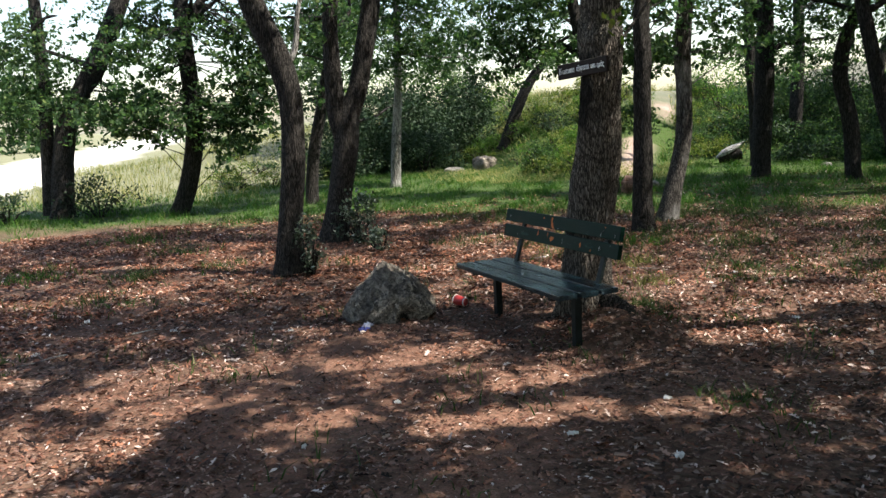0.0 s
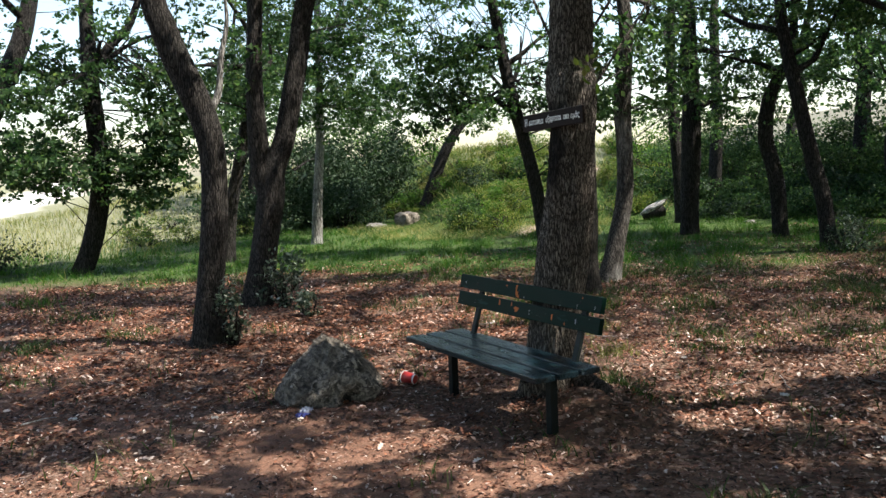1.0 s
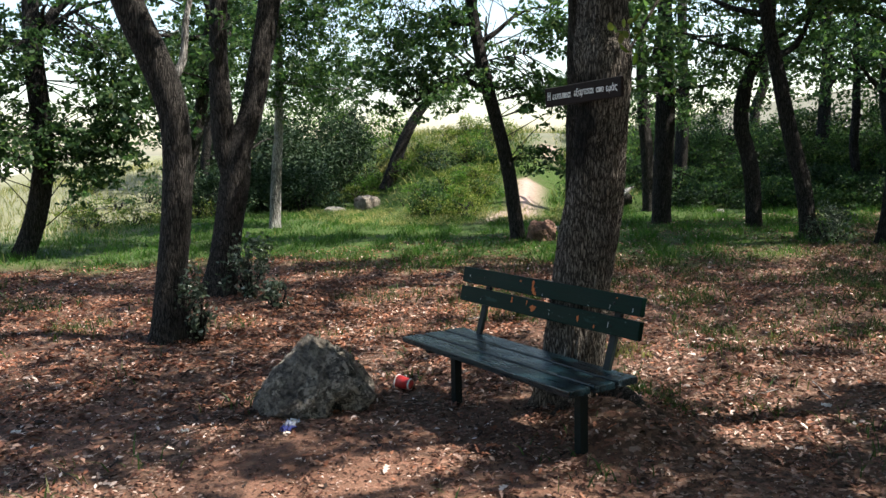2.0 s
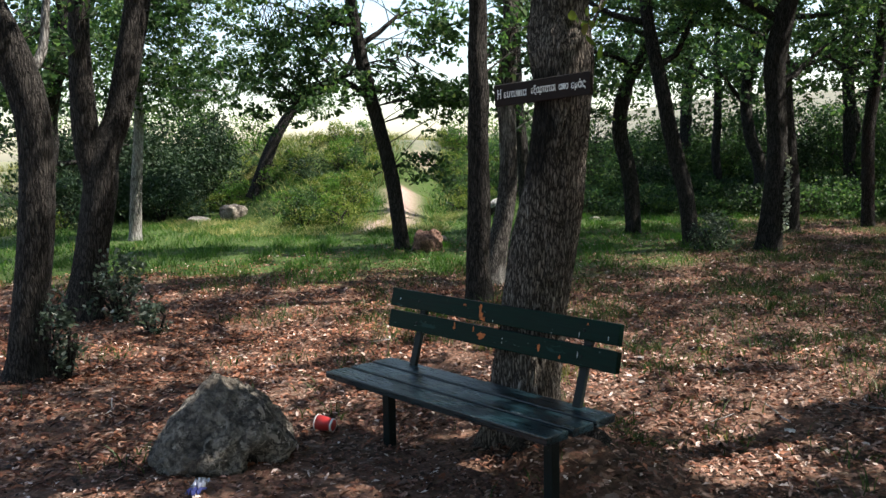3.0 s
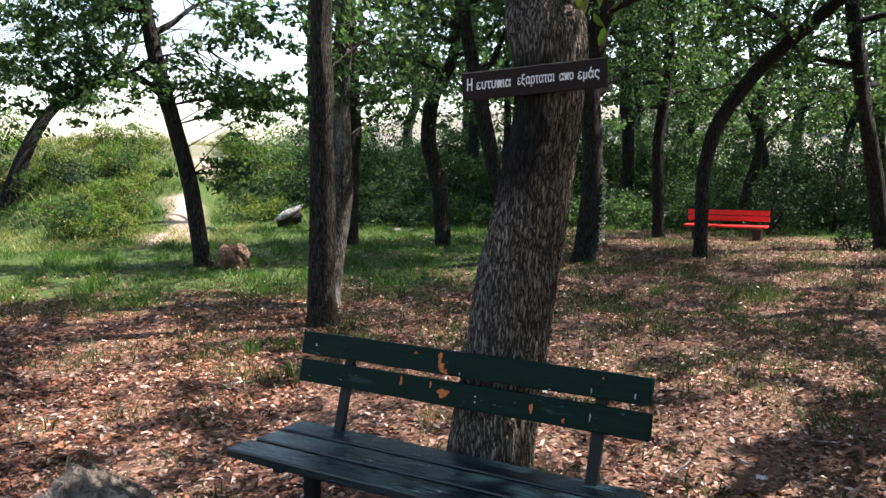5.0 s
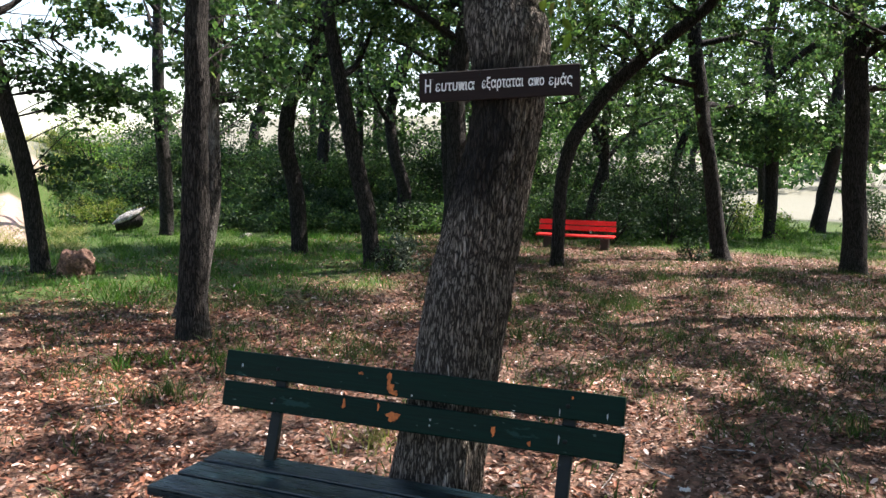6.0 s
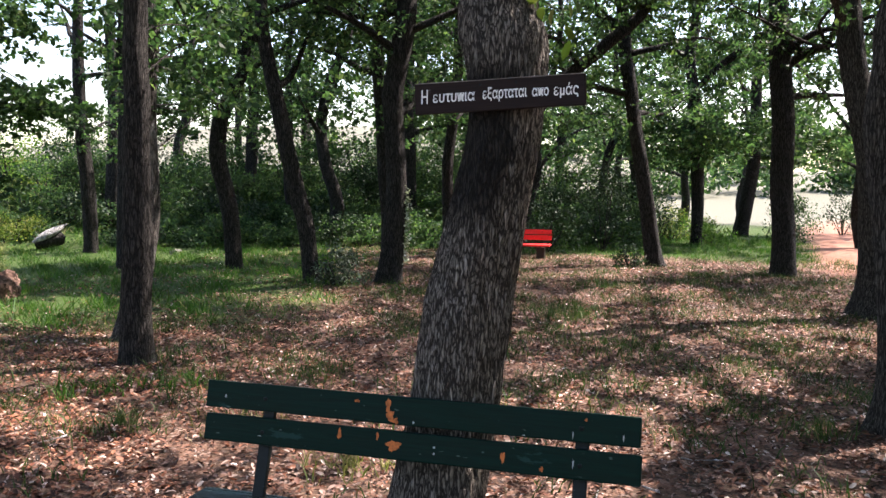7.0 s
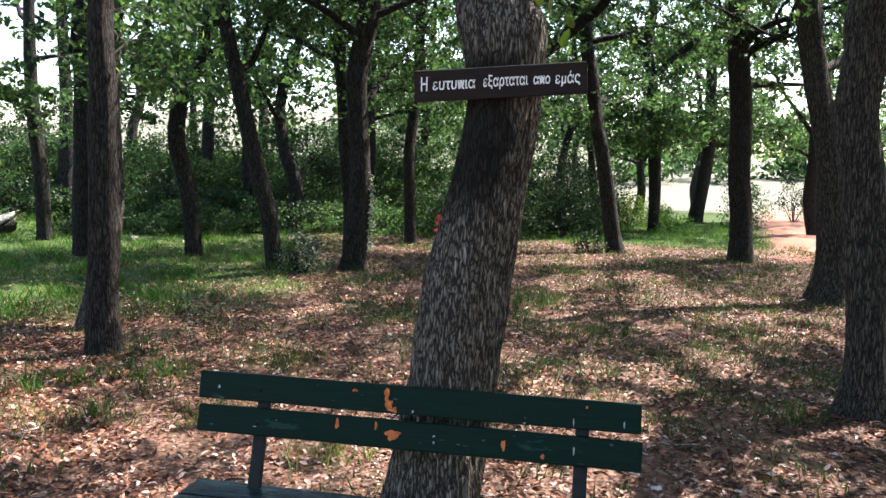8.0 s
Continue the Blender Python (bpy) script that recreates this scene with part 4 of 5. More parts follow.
oak([(17.15, 10.12, 0.0, 0.125), (17.14, 10.15, 1.04, 0.122), (17.13, 10.17, 1.93, 0.112), (17.16, 10.08, 2.71, 0.101), (17.19, 10.01, 3.59, 0.098), (17.20, 9.98, 4.67, 0.088)], "slim oak behind the red bench", 26, 7.6, 2.4, 2.3, 9, bark=BARK_DARK, simple=True)
oak([(21.96, 12.79, 0.59, 0.148), (21.94, 12.84, 2.06, 0.147), (21.91, 12.92, 3.51, 0.132), (21.87, 13.00, 5.66, 0.116)], "oak on the hedge bank", 27, 8.2, 2.4, 2.6, 10, bark=BARK_DARK, leaf_size=0.12, simple=True)


# a dark patch runs down one side of the bark below the board
for child in bench_oak.children:
    if child.name.startswith("trunk"):
        co = np.empty(len(child.data.vertices) * 3, np.float32)
        child.data.vertices.foreach_get("co", co)
        co = co.reshape(-1, 3) + np.array(bench_oak.location)
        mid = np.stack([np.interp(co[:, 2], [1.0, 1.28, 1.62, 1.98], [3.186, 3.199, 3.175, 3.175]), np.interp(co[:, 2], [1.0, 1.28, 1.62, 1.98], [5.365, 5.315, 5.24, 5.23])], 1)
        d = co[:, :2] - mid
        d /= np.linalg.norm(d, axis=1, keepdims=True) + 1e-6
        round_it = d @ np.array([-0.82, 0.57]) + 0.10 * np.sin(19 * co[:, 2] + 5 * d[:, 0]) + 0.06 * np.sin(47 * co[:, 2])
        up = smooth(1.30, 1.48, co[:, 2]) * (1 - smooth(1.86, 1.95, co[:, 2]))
        at = child.data.attributes.new("dark_bark_patch", 'FLOAT', 'POINT')
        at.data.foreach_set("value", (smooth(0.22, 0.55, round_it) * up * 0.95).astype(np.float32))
rl = np.random.default_rng(8)
sprout = np.array([(-0.02, -0.42, 2.03)]) + rl.normal(size=(16, 3)) * (0.03, 0.06, 0.05)
part("sprout", mesh_of("sprout", *leaves(sprout, 0.06, rl, 0.2)), LEAF_BRIGHT, bench_oak, "young yellow-green leaf sprout")["kind"] = "stuff"
t = rl.uniform(0.3, 1.5, 260)
ivy = np.stack([0.05 + rl.normal(0, 0.03, 260), -0.255 + 0.02 * np.sin(5 * t) + rl.normal(0, 0.028, 260), t], 1)
part("ivy", mesh_of("ivy", *leaves(ivy, 0.05, rl, 0.1)), IVY, ivy_oak, "glossy ivy strand in the sun")["kind"] = "stuff"


def wild_oak(x, y, seed, height=7.8, **more):
    """An oak added further off or out of view, its trunk bent by chance."""
    rng = np.random.default_rng(900 + seed)
    z, r = float(ground_z(x, y)), rng.uniform(0.12, 0.19)
    p, dx, dy = [], 0.0, 0.0
    for k, h in enumerate((0, 0.9, 1.8, 2.8, 3.8)):
        p.append((x + dx, y + dy, z + h, r * (1 - 0.09 * k)))
        dx, dy = dx + rng.normal(0, 0.14), dy + rng.normal(0, 0.14)
    low_boughs = [(x, y, z + 2.7, 2.0, 2.0, 0.9, 12)] if seed < 20 else []
    return oak(p, "dark-stemmed oak added to fill and shade the wood", 300 + seed, z + height, bark=BARK_DARK, simple=True, blobs=low_boughs, **more)


for k, (x, y) in enumerate([(20.5, 15.5), (24, 17), (26, 12.5), (20.2, 9.4), (26.5, 8.6), (30, 10.5), (24.5, 1.6), (31, 0.2), (22, 20), (33, 6.6),
                           (27, 21), (19, -1.2), (21.5, 17.5), (24.5, 14), (28.5, 15), (25.5, 10.3), (29.5, 7.8), (34, 9), (37, 4.6), (19.6, 13.9)]):
    wild_oak(x, y, k, low=1.7, spread=2.7, limbs=10, leaf_size=0.13, clump=0.36, clump_leaves=34, along=4, top=10)
for k, (x, y) in enumerate([(6.6, 24.9)]):
    wild_oak(x, y, 30 + k, 6.4, low=1.2, spread=2.9, limbs=11, leaf=LEAF_DARK, leaf_size=0.14, clump=0.36, clump_leaves=46, along=4, top=26)
# oaks added unseen behind the walker and beside him, to shade the open earth
for k, (x, y) in enumerate([(-1.7, 1.6), (2.6, -2.2), (5.4, 0.2), (9.2, 0.6), (0.2, -4.5), (8.4, -3.2), (3.1, 0.6), (4.6, -6.4), (13.4, -2.4), (-4.6, -1.6)]):
    wild_oak(x, y, 40 + k, 7.6, low=2.9, spread=2.9, limbs=10, leaf_size=0.15, clump=0.36, clump_leaves=54, top=50)
for k, (x, y) in enumerate([(-8, 0), (-7, -5), (-1.5, -9.5), (10.5, -9), (15.5, -7), (20.5, -5.5), (4, -12), (-12, -2)]):
    wild_oak(x, y, 60 + k, 7.4, low=1.6, spread=3.2, limbs=9, leaf_size=0.24, clump=0.5, clump_leaves=34, top=30)


# ---- bushes ----
def bush(x, y, rx, ry, h, seed, leaf, label, n=900, size=0.07, stems=9, name="bush", group="bushes of the bank", loose=0.15):
    rng = np.random.default_rng(5000 + seed)
    z = float(ground_z(x, y))
    thing = tagged(empty(name, (x, y, z)), label, "bush", group)
    lines, tips = [], []
    for i in range(stems):
        a, q = rng.uniform(0, 6.28), rng.uniform(0.25, 0.95)
        tip = np.array([rx * q * math.cos(a), ry * q * math.sin(a), h * rng.uniform(0.45, 1.0) * (1 - 0.4 * q * q)])
        mid = tip * (0.45, 0.45, 0.6) + rng.normal(size=3) * 0.06
        lines.append(tube([(tip[0] * 0.08, tip[1] * 0.08, -0.05, 0.018), (*mid, 0.012), (*tip, 0.004)], 3, 0.6, 0.0))
        tips.append(tip)
    tagged(part("brushwood", mesh_of("brushwood", *join(lines)), BARK_DARK, thing), kind="stuff")
    k = max(14, n // 45)
    a, q = rng.uniform(0, 6.28, k), rng.uniform(0.05, 1, k) ** 0.6
    up = rng.uniform(0.08, 1.0, k)
    rad = q * (1 - 0.55 * up ** 2)
    spots = np.stack([rx * rad * np.cos(a), ry * rad * np.sin(a), h * up], 1)
    off = rng.normal(size=(k, n // k, 3)) * np.array([loose * rx, loose * ry, 0.65 * loose * h])
    c = (spots[:, None] + off).reshape(-1, 3)
    c[:, 2] = np.maximum(c[:, 2], 0.03 + bank(x + c[:, 0], y + c[:, 1]) - bank(x, y))
    tagged(part("foliage", mesh_of("foliage", *leaves(c, size, rng, 0.3, 1.0, size > 0.052)), leaf, thing), kind="stuff")
    return thing


bush(2.92, 10.52, 0.32, 0.28, 0.62, 1, SAGE, "small grey-green bush at the foot of the forked oak", 900, 0.048, group="low bushes under the oaks")
bush(2.94, 9.78, 0.17, 0.15, 0.24, 2, SAGE, "low grey-green sprig beside the forked oak", 260, 0.045, group="low bushes under the oaks")
bush(1.86, 8.70, 0.20, 0.18, 0.55, 3, SAGE, "thin grey-green sprouts at the foot of the crooked oak", 420, 0.045, group="low bushes under the oaks")
bush(-0.1, 17.3, 0.95, 0.7, 0.75, 4, LEAF_DARK, "dark bush beside the leaning oak", 1500, 0.06, group="low bushes under the oaks")
bush(-1.6, 17.1, 0.6, 0.5, 0.5, 5, LEAF_DARK, "low bush by the double-stemmed oak", 700, 0.06, group="low bushes under the oaks")
bush(11.75, 10.0, 0.44, 0.4, 0.55, 6, SAGE, "grey-green bush between two oaks", 900, 0.05, group="low bushes under the oaks")
bush(16.6, 6.4, 0.4, 0.35, 0.4, 7, LEAF_DARK, "dark bush at the foot of an oak", 500, 0.06, group="low bushes under the oaks")

rb = np.random.default_rng(77)
# brambles and weeds in the sun on the bank, the dark thicket, and the hedge bank in the shade
k = 0
for az in np.arange(9, 82, 1.55):
    foot = float(np.interp(az, AZ, FOOT))
    for row in range(3 if az < 44 else 4):
        d = foot + 0.6 + row * 1.9 + rb.uniform(-0.5, 0.5)
        x, y = d * math.sin(radians(az)) + rb.uniform(-0.3, 0.3), 4 + d * math.cos(radians(az)) + rb.uniform(-0.3, 0.3)
        if float(track_amount(x, y)) > 0.02 or abs(x - float(track_middle(y))) < 1.35 or math.hypot(x - 9.7, y - 21.8) < 1.7 or math.hypot(x - 14.6, y - 17.8) < 1.4:
            continue
        k += 1
        if az < 17:
            if row < 2 or rb.uniform() < 0.5:
                bush(x, y, rb.uniform(0.35, 0.7), rb.uniform(0.3, 0.6), rb.uniform(0.2, 0.45), 100 + k, LEAF_BRIGHT if rb.uniform() < 0.6 else LEAF, "low yellow-green bramble in the sun by the meadow", 500, 0.05)
            continue
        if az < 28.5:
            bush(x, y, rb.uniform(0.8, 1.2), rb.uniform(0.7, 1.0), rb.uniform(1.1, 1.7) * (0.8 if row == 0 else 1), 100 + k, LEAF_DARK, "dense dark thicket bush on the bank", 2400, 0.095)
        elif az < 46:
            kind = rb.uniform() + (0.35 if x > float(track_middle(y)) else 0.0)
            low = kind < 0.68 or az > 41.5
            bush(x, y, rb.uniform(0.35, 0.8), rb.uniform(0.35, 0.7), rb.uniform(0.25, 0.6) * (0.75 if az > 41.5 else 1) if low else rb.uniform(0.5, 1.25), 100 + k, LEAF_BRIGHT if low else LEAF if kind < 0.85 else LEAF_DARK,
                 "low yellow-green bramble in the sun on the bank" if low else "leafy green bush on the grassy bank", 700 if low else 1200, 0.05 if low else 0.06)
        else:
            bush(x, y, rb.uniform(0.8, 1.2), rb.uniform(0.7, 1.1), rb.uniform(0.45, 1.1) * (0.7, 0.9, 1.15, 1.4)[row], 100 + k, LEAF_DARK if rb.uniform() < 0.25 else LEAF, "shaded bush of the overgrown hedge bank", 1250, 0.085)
# the tall back rows of the hedge, seen between the trunks
for k in range(9):
    az = 63 + 2.0 * k + rb.uniform(-0.5, 0.5)
    d = 28.5 + 2.5 * (k % 2) + rb.uniform(-0.6, 0.6)
    bush(d * math.sin(radians(az)), 4 + d * math.cos(radians(az)), rb.uniform(1.2, 1.7), 1.1, rb.uniform(1.1, 2.0), 1200 + k, LEAF_SUN if k % 5 == 0 else LEAF, "tall leafy bush at the back of the hedge bank", 1500, 0.105)
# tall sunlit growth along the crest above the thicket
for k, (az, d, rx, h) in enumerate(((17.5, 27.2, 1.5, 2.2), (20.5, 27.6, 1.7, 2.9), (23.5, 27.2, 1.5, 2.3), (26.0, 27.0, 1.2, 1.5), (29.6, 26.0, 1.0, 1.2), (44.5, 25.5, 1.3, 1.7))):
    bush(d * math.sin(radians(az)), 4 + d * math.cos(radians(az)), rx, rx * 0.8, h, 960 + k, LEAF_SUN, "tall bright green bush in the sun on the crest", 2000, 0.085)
# low growth that closes the gaps on both sides of the footpath
k = 0
while k < 84:
    x, y = rb.uniform(9.6, 18.5), rb.uniform(17.2, 24.5)
    rise, off = float(bank(x, y)), x - float(track_middle(y))
    az = math.degrees(math.atan2(x, y - 4))
    if not 0.03 < rise < 1.95 or -1.35 < off < 0.95 or math.hypot(x - 9.7, y - 21.8) < 1.3 or math.hypot(x - 14.6, y - 17.8) < 1.2 or not 27 < az < 46:
        continue
    k += 1
    kind = rb.uniform()
    if off < 0:
        bush(x, y, rb.uniform(0.3, 0.6), rb.uniform(0.3, 0.55), rb.uniform(0.2, 0.7), 800 + k, LEAF_BRIGHT if kind < 0.5 else LEAF_SUN if kind < 0.72 else LEAF if kind < 0.9 else STRAW, "low yellow-green bramble in the sun on the bank", 520, 0.05, 6)
    elif off > 2.2:
        bush(x, y, rb.uniform(0.35, 0.7), rb.uniform(0.35, 0.6), rb.uniform(0.15, 0.4), 800 + k, LEAF_BRIGHT if kind < 0.7 else LEAF_SUN, "low yellow-green bramble in the sun on the bank", 600, 0.05, 6)
    else:
        bush(x, y, rb.uniform(0.35, 0.7), rb.uniform(0.35, 0.6), rb.uniform(0.3, 0.75), 800 + k, LEAF if kind < 0.7 else LEAF_BRIGHT, "leafy green bush on the grassy bank", 600, 0.055, 6)
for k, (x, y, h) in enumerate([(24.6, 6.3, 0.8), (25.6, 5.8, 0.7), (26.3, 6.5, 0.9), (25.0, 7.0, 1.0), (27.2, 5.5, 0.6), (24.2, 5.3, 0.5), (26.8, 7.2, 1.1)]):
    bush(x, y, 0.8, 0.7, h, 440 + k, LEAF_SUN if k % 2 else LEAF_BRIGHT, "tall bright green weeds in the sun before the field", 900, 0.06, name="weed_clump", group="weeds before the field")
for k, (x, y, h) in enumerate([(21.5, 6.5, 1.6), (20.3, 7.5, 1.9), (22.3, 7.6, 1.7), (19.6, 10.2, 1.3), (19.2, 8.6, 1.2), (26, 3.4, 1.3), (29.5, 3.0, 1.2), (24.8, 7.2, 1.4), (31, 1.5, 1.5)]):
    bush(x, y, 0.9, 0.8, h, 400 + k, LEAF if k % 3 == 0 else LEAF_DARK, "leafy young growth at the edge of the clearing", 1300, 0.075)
for k in range(30):
    a = radians((-20 + k * 2.2 if k < 9 else 68 + (k - 9) * 2.6) + rb.uniform(-1, 1))
    d = rb.uniform(62, 84)
    bush(d * math.sin(a), 4 + d * math.cos(a), rb.uniform(3.5, 5.5), rb.uniform(3.5, 5), rb.uniform(3.2, 6.0), 600 + k, LEAF, "distant tree-like bush beyond the meadow", 900, 0.5, group="far tree line")


# ---- grass, leaf litter ----
def scatter(n, x0, x1, y0, y1, weight, rng):
    x, y = rng.uniform(x0, x1, n), rng.uniform(y0, y1, n)
    keep = rng.uniform(size=n) < weight(x, y)
    return x[keep], y[keep]


def build_grass():
    rng = np.random.default_rng(31)
    free = lambda x, y: (1 - track_amount(x, y)) * (1 - road_amount(x, y)) * (1 - red_track_amount(x, y))
    x, y = scatter(300000, -5, 28, 2.4, 23, lambda x, y: grass_amount(x, y) * (0.2 + 0.8 * smooth(-0.35, 0.15, wobble(x, y, 2.6))) * free(x, y) * (1 - meadow_amount(x, y) * 0.6), rng)
    tagged(part("grass", mesh_of("grass", *blades(x, y, ground_z(x, y), 0.10 * (0.4 + 1.0 * smooth(-0.5, 0.6, wobble(x, y, 2.1))), 0.014, rng, 0.9, True)), GRASS), "short green grass under the oaks", "grass", kind="stuff")
    x, y = scatter(34000, -10, 26, 15, 34, lambda x, y: meadow_amount(x, y) * free(x, y) * (np.degrees(np.arctan2(x, y - 4)) < 43), rng)
    tagged(part("dry_grass", mesh_of("dry_grass", *blades(x, y, ground_z(x, y), 0.24, 0.014, rng, 0.8)), STRAW), "tall sun-bleached dry grass on the bank", "grass", kind="stuff")
    # tall weeds and seeding grass between the bushes of the sunny bank
    on_bank = lambda x, y: smooth(0.02, 0.25, bank(x, y)) * (np.abs(x - track_middle(y)) > 0.75) * (wobble(x, y, 1.9) > -0.35)
    for mat, count, h, label in ((WEED, 1800, 0.24, "tall green weeds on the sunny bank"), (STRAW, 1500, 0.26, "yellow seeding grass on the sunny bank"), (GRASS, 1300, 0.2, "lush green grass on the sunny bank")):
        tx, ty = scatter(count, 7.5, 22, 16.5, 26, lambda x, y: on_bank(x, y) * (np.degrees(np.arctan2(x, y - 4)) < 47) * (0.35 + 0.65 * (wobble(x + count, y, 2.3) > 0.0)), rng)
        n = rng.integers(3, 9, len(tx))
        x, y = np.repeat(tx, n) + rng.normal(0, 0.07, n.sum()), np.repeat(ty, n) + rng.normal(0, 0.07, n.sum())
        tagged(part("tall_grass", mesh_of("tall_grass", *blades(x, y, ground_z(x, y), h, 0.02, rng, 1.3)), mat), label, "grass", kind="stuff")
    # dry stalks and bleached leaves along the foot of the sunny bank
    x, y = scatter(26000, 7.5, 16, 15, 22, lambda x, y: np.exp(-((bank(x, y) - 0.06) / 0.10) ** 2) * (np.degrees(np.arctan2(x, y - 4)) < 44) * (np.hypot(x, y - 4) > 15.6) * (0.2 + 0.8 * (wobble(x, y, 2.2) > -0.1)), rng)
    tagged(part("dry_stalks", mesh_of("dry_stalks", *blades(x, y, ground_z(x, y), 0.12, 0.014, rng, 1.8, True)), STRAW), "dry yellow stalks along the foot of the bank", "grass", kind="stuff")
    # low leafy undergrowth over the shaded slope of the bank
    x, y = scatter(120000, 11, 27, 5, 21, lambda x, y: smooth(0.01, 0.12, bank(x, y)) * (np.degrees(np.arctan2(x, y - 4)) > 42) * (bank(x, y) < 1.75) * (0.25 + 0.75 * smooth(-0.4, 0.3, wobble(x, y, 1.6))), rng)
    z = ground_z(x, y) + 0.02 + rng.uniform(0, 1, len(x)) ** 1.5 * (0.16 + 0.3 * smooth(-0.2, 0.7, wobble(x, y, 1.1)))
    tagged(part("undergrowth", mesh_of("undergrowth", *leaves(np.stack([x, y, z], 1), 0.085, rng, 0.4, 1.0, True)), LEAF), "leafy green undergrowth over the shaded bank", "undergrowth", kind="stuff")
    # sparse tufts in the litter
    tx, ty = scatter(6500, -3, 20, 2.2, 12.5, lambda x, y: 0.75 * (wobble(x, y, 1.7) > 0.1 - 0.3 * smooth(3.5, 7.0, x)) * (0.12 + 0.88 * smooth(4, 9, x + 0.35 * y)) * (1 - grass_amount(x, y)), rng)
    n = rng.integers(4, 22, len(tx))
    x = np.repeat(tx, n) + rng.normal(0, 0.10, n.sum())
    y = np.repeat(ty, n) + rng.normal(0, 0.10, n.sum())
    tagged(part("grass_tufts", mesh_of("grass_tufts", *blades(x, y, ground_z(x, y), 0.085, 0.009, rng, 1.0)), WEED), "scattered green grass tufts among fallen leaves", "grass", kind="stuff")


    # low weeds that spread over the litter of the clearing
    tx, ty = scatter(2200, 5.5, 17, 2.8, 11.5, lambda x, y: smooth(0.15, 0.5, wobble(x, y, 1.9)) * (0.3 + 0.7 * smooth(6, 9, x + 0.3 * y)) * (1 - grass_amount(x, y)), rng)
    n = rng.integers(8, 30, len(tx))
    x, y = np.repeat(tx, n) + rng.normal(0, 0.13, n.sum()), np.repeat(ty, n) + rng.normal(0, 0.13, n.sum())
    tagged(part("low_weeds", mesh_of("low_weeds", *blades(x, y, ground_z(x, y), 0.085, 0.010, rng, 1.1, True)), WEED), "low green weeds spreading over fallen leaves", "grass", kind="stuff")


def build_litter():
    rng = np.random.default_rng(32)

    def weight(x, y):
        near = np.clip(1.25 - np.hypot(x - 1, y - 4) / 22, 0.25, 1)
        return (1 - 0.7 * bare_amount(x, y)) * (1 - 0.78 * grass_amount(x, y)) * near * (0.4 + 0.6 * smooth(-0.45, 0.1, wobble(x, y, 3.1))) * (0.6 + 0.4 * smooth(-0.5, 0.0, wobble(x, y, 0.9)))
    x, y = scatter(480000, -4.5, 19, 0.8, 14.5, weight, rng)
    z = ground_z(x, y) + rng.uniform(0.004, 0.022, len(x))
    p = np.stack([x, y, z], 1)
    near = np.hypot(x - 1.6, y - 4.2) < 4.6
    close = np.hypot(x - 1.2, y - 4.0) < 2.6
    for q, simple, lobed, size in ((p[close][::4], False, True, 0.05), (p[close][1::2], True, False, 0.034), (p[close][2::4], True, False, 0.028), (p[near & ~close][::2], False, False, 0.044), (p[near & ~close][1::2], True, False, 0.032), (p[~near], True, False, 0.044)):
        rusty = rng.uniform(size=len(q)) < 0.24 + 0.68 * smooth(5.8, 8.5, q[:, 1]) * (1 - smooth(4.5, 8.5, q[:, 0]))
        for mat, some, label in ((LITTER, q[~rusty], "dry brown fallen oak leaves on the ground"), (LITTER_RED, q[rusty], "rusty orange fallen oak leaves on the ground")):
            tagged(part("leaf_litter", mesh_of("leaf_litter", *leaves(some, size * 1.1, rng, 0.66, 1.3, simple, lobed, 0.78)), mat), label, "leaves", kind="stuff")


def build_crumbs():
    rng = np.random.default_rng(33)
    x, y = scatter(80000, -2.6, 6, 0.9, 9, lambda x, y: 0.45 + 0.5 * (wobble(x, y, 2.3) > -0.2), rng)
    z = ground_z(x, y) + rng.uniform(0.002, 0.010, len(x))
    tagged(part("leaf_crumbs", mesh_of("leaf_crumbs", *leaves(np.stack([x, y, z], 1), 0.022, rng, 0.75, 1.5, True)), LITTER), "small broken bits of dry leaf on the earth", "leaves", kind="stuff")


build_grass()
build_litter()
build_crumbs()


# ---- the green bench ----
GREEN = paint_material("dark_green_paint", (0.0010, 0.0105, 0.0068), (0.0026, 0.0190, 0.0130), (0.010, 0.036, 0.030), 0.10, 0.42, 0.07)
RUST = plain_material("rust_orange_bare_paint", (0.47, 0.125, 0.025), 0.8, 0, 0.5, 60)
STEEL = paint_material("dark_painted_steel", (0.0025, 0.006, 0.0058), (0.006, 0.010, 0.010), (0.03, 0.02, 0.015), 0.02, 0.5, 0.2)
# worn green paint turned bluish: the sky's sheen is put into the seat's colour
SEAT = paint_material("worn_glossy_sky_tinted_paint", (0.0018, 0.0085, 0.0115), (0.006, 0.020, 0.028), (0.09, 0.12, 0.14), 0.10, 0.27, 0.42)
RED = paint_material("red_paint", (0.62, 0.022, 0.02), (0.72, 0.05, 0.04), (0.45, 0.08, 0.06), 0.02, 0.4)
BROWN_WOOD = paint_material("dark_brown_wood", (0.035, 0.022, 0.018), (0.06, 0.04, 0.03), (0.10, 0.07, 0.05), 0.05, 0.6)


def beam(p, q, w, d, mat, parent, name, bevel=0.004):
    """A rectangular bar from p to q."""
    p, q = Vector(p), Vector(q)
    bm = box_bm((q - p).length, w, d, bevel)
    bmesh.ops.transform(bm, verts=bm.verts, matrix=Matrix.Translation((p + q) / 2) @ (q - p).to_track_quat('X', 'Z').to_matrix().to_4x4())
    return part(name, bm, mat, parent)


def bench(place, rz, half, label, plank_mat, frame_mat, seed, seat_z=0.40, top=0.785, leg_kind="post", seat_mat=None):
    """Local x along the bench, local y towards the one who sits down."""
    rng = random.Random(seed)
    thing = tagged(empty("park_bench", place, rz), label, "bench", "park benches")
    tilt = math.atan2(0.045, 0.205)
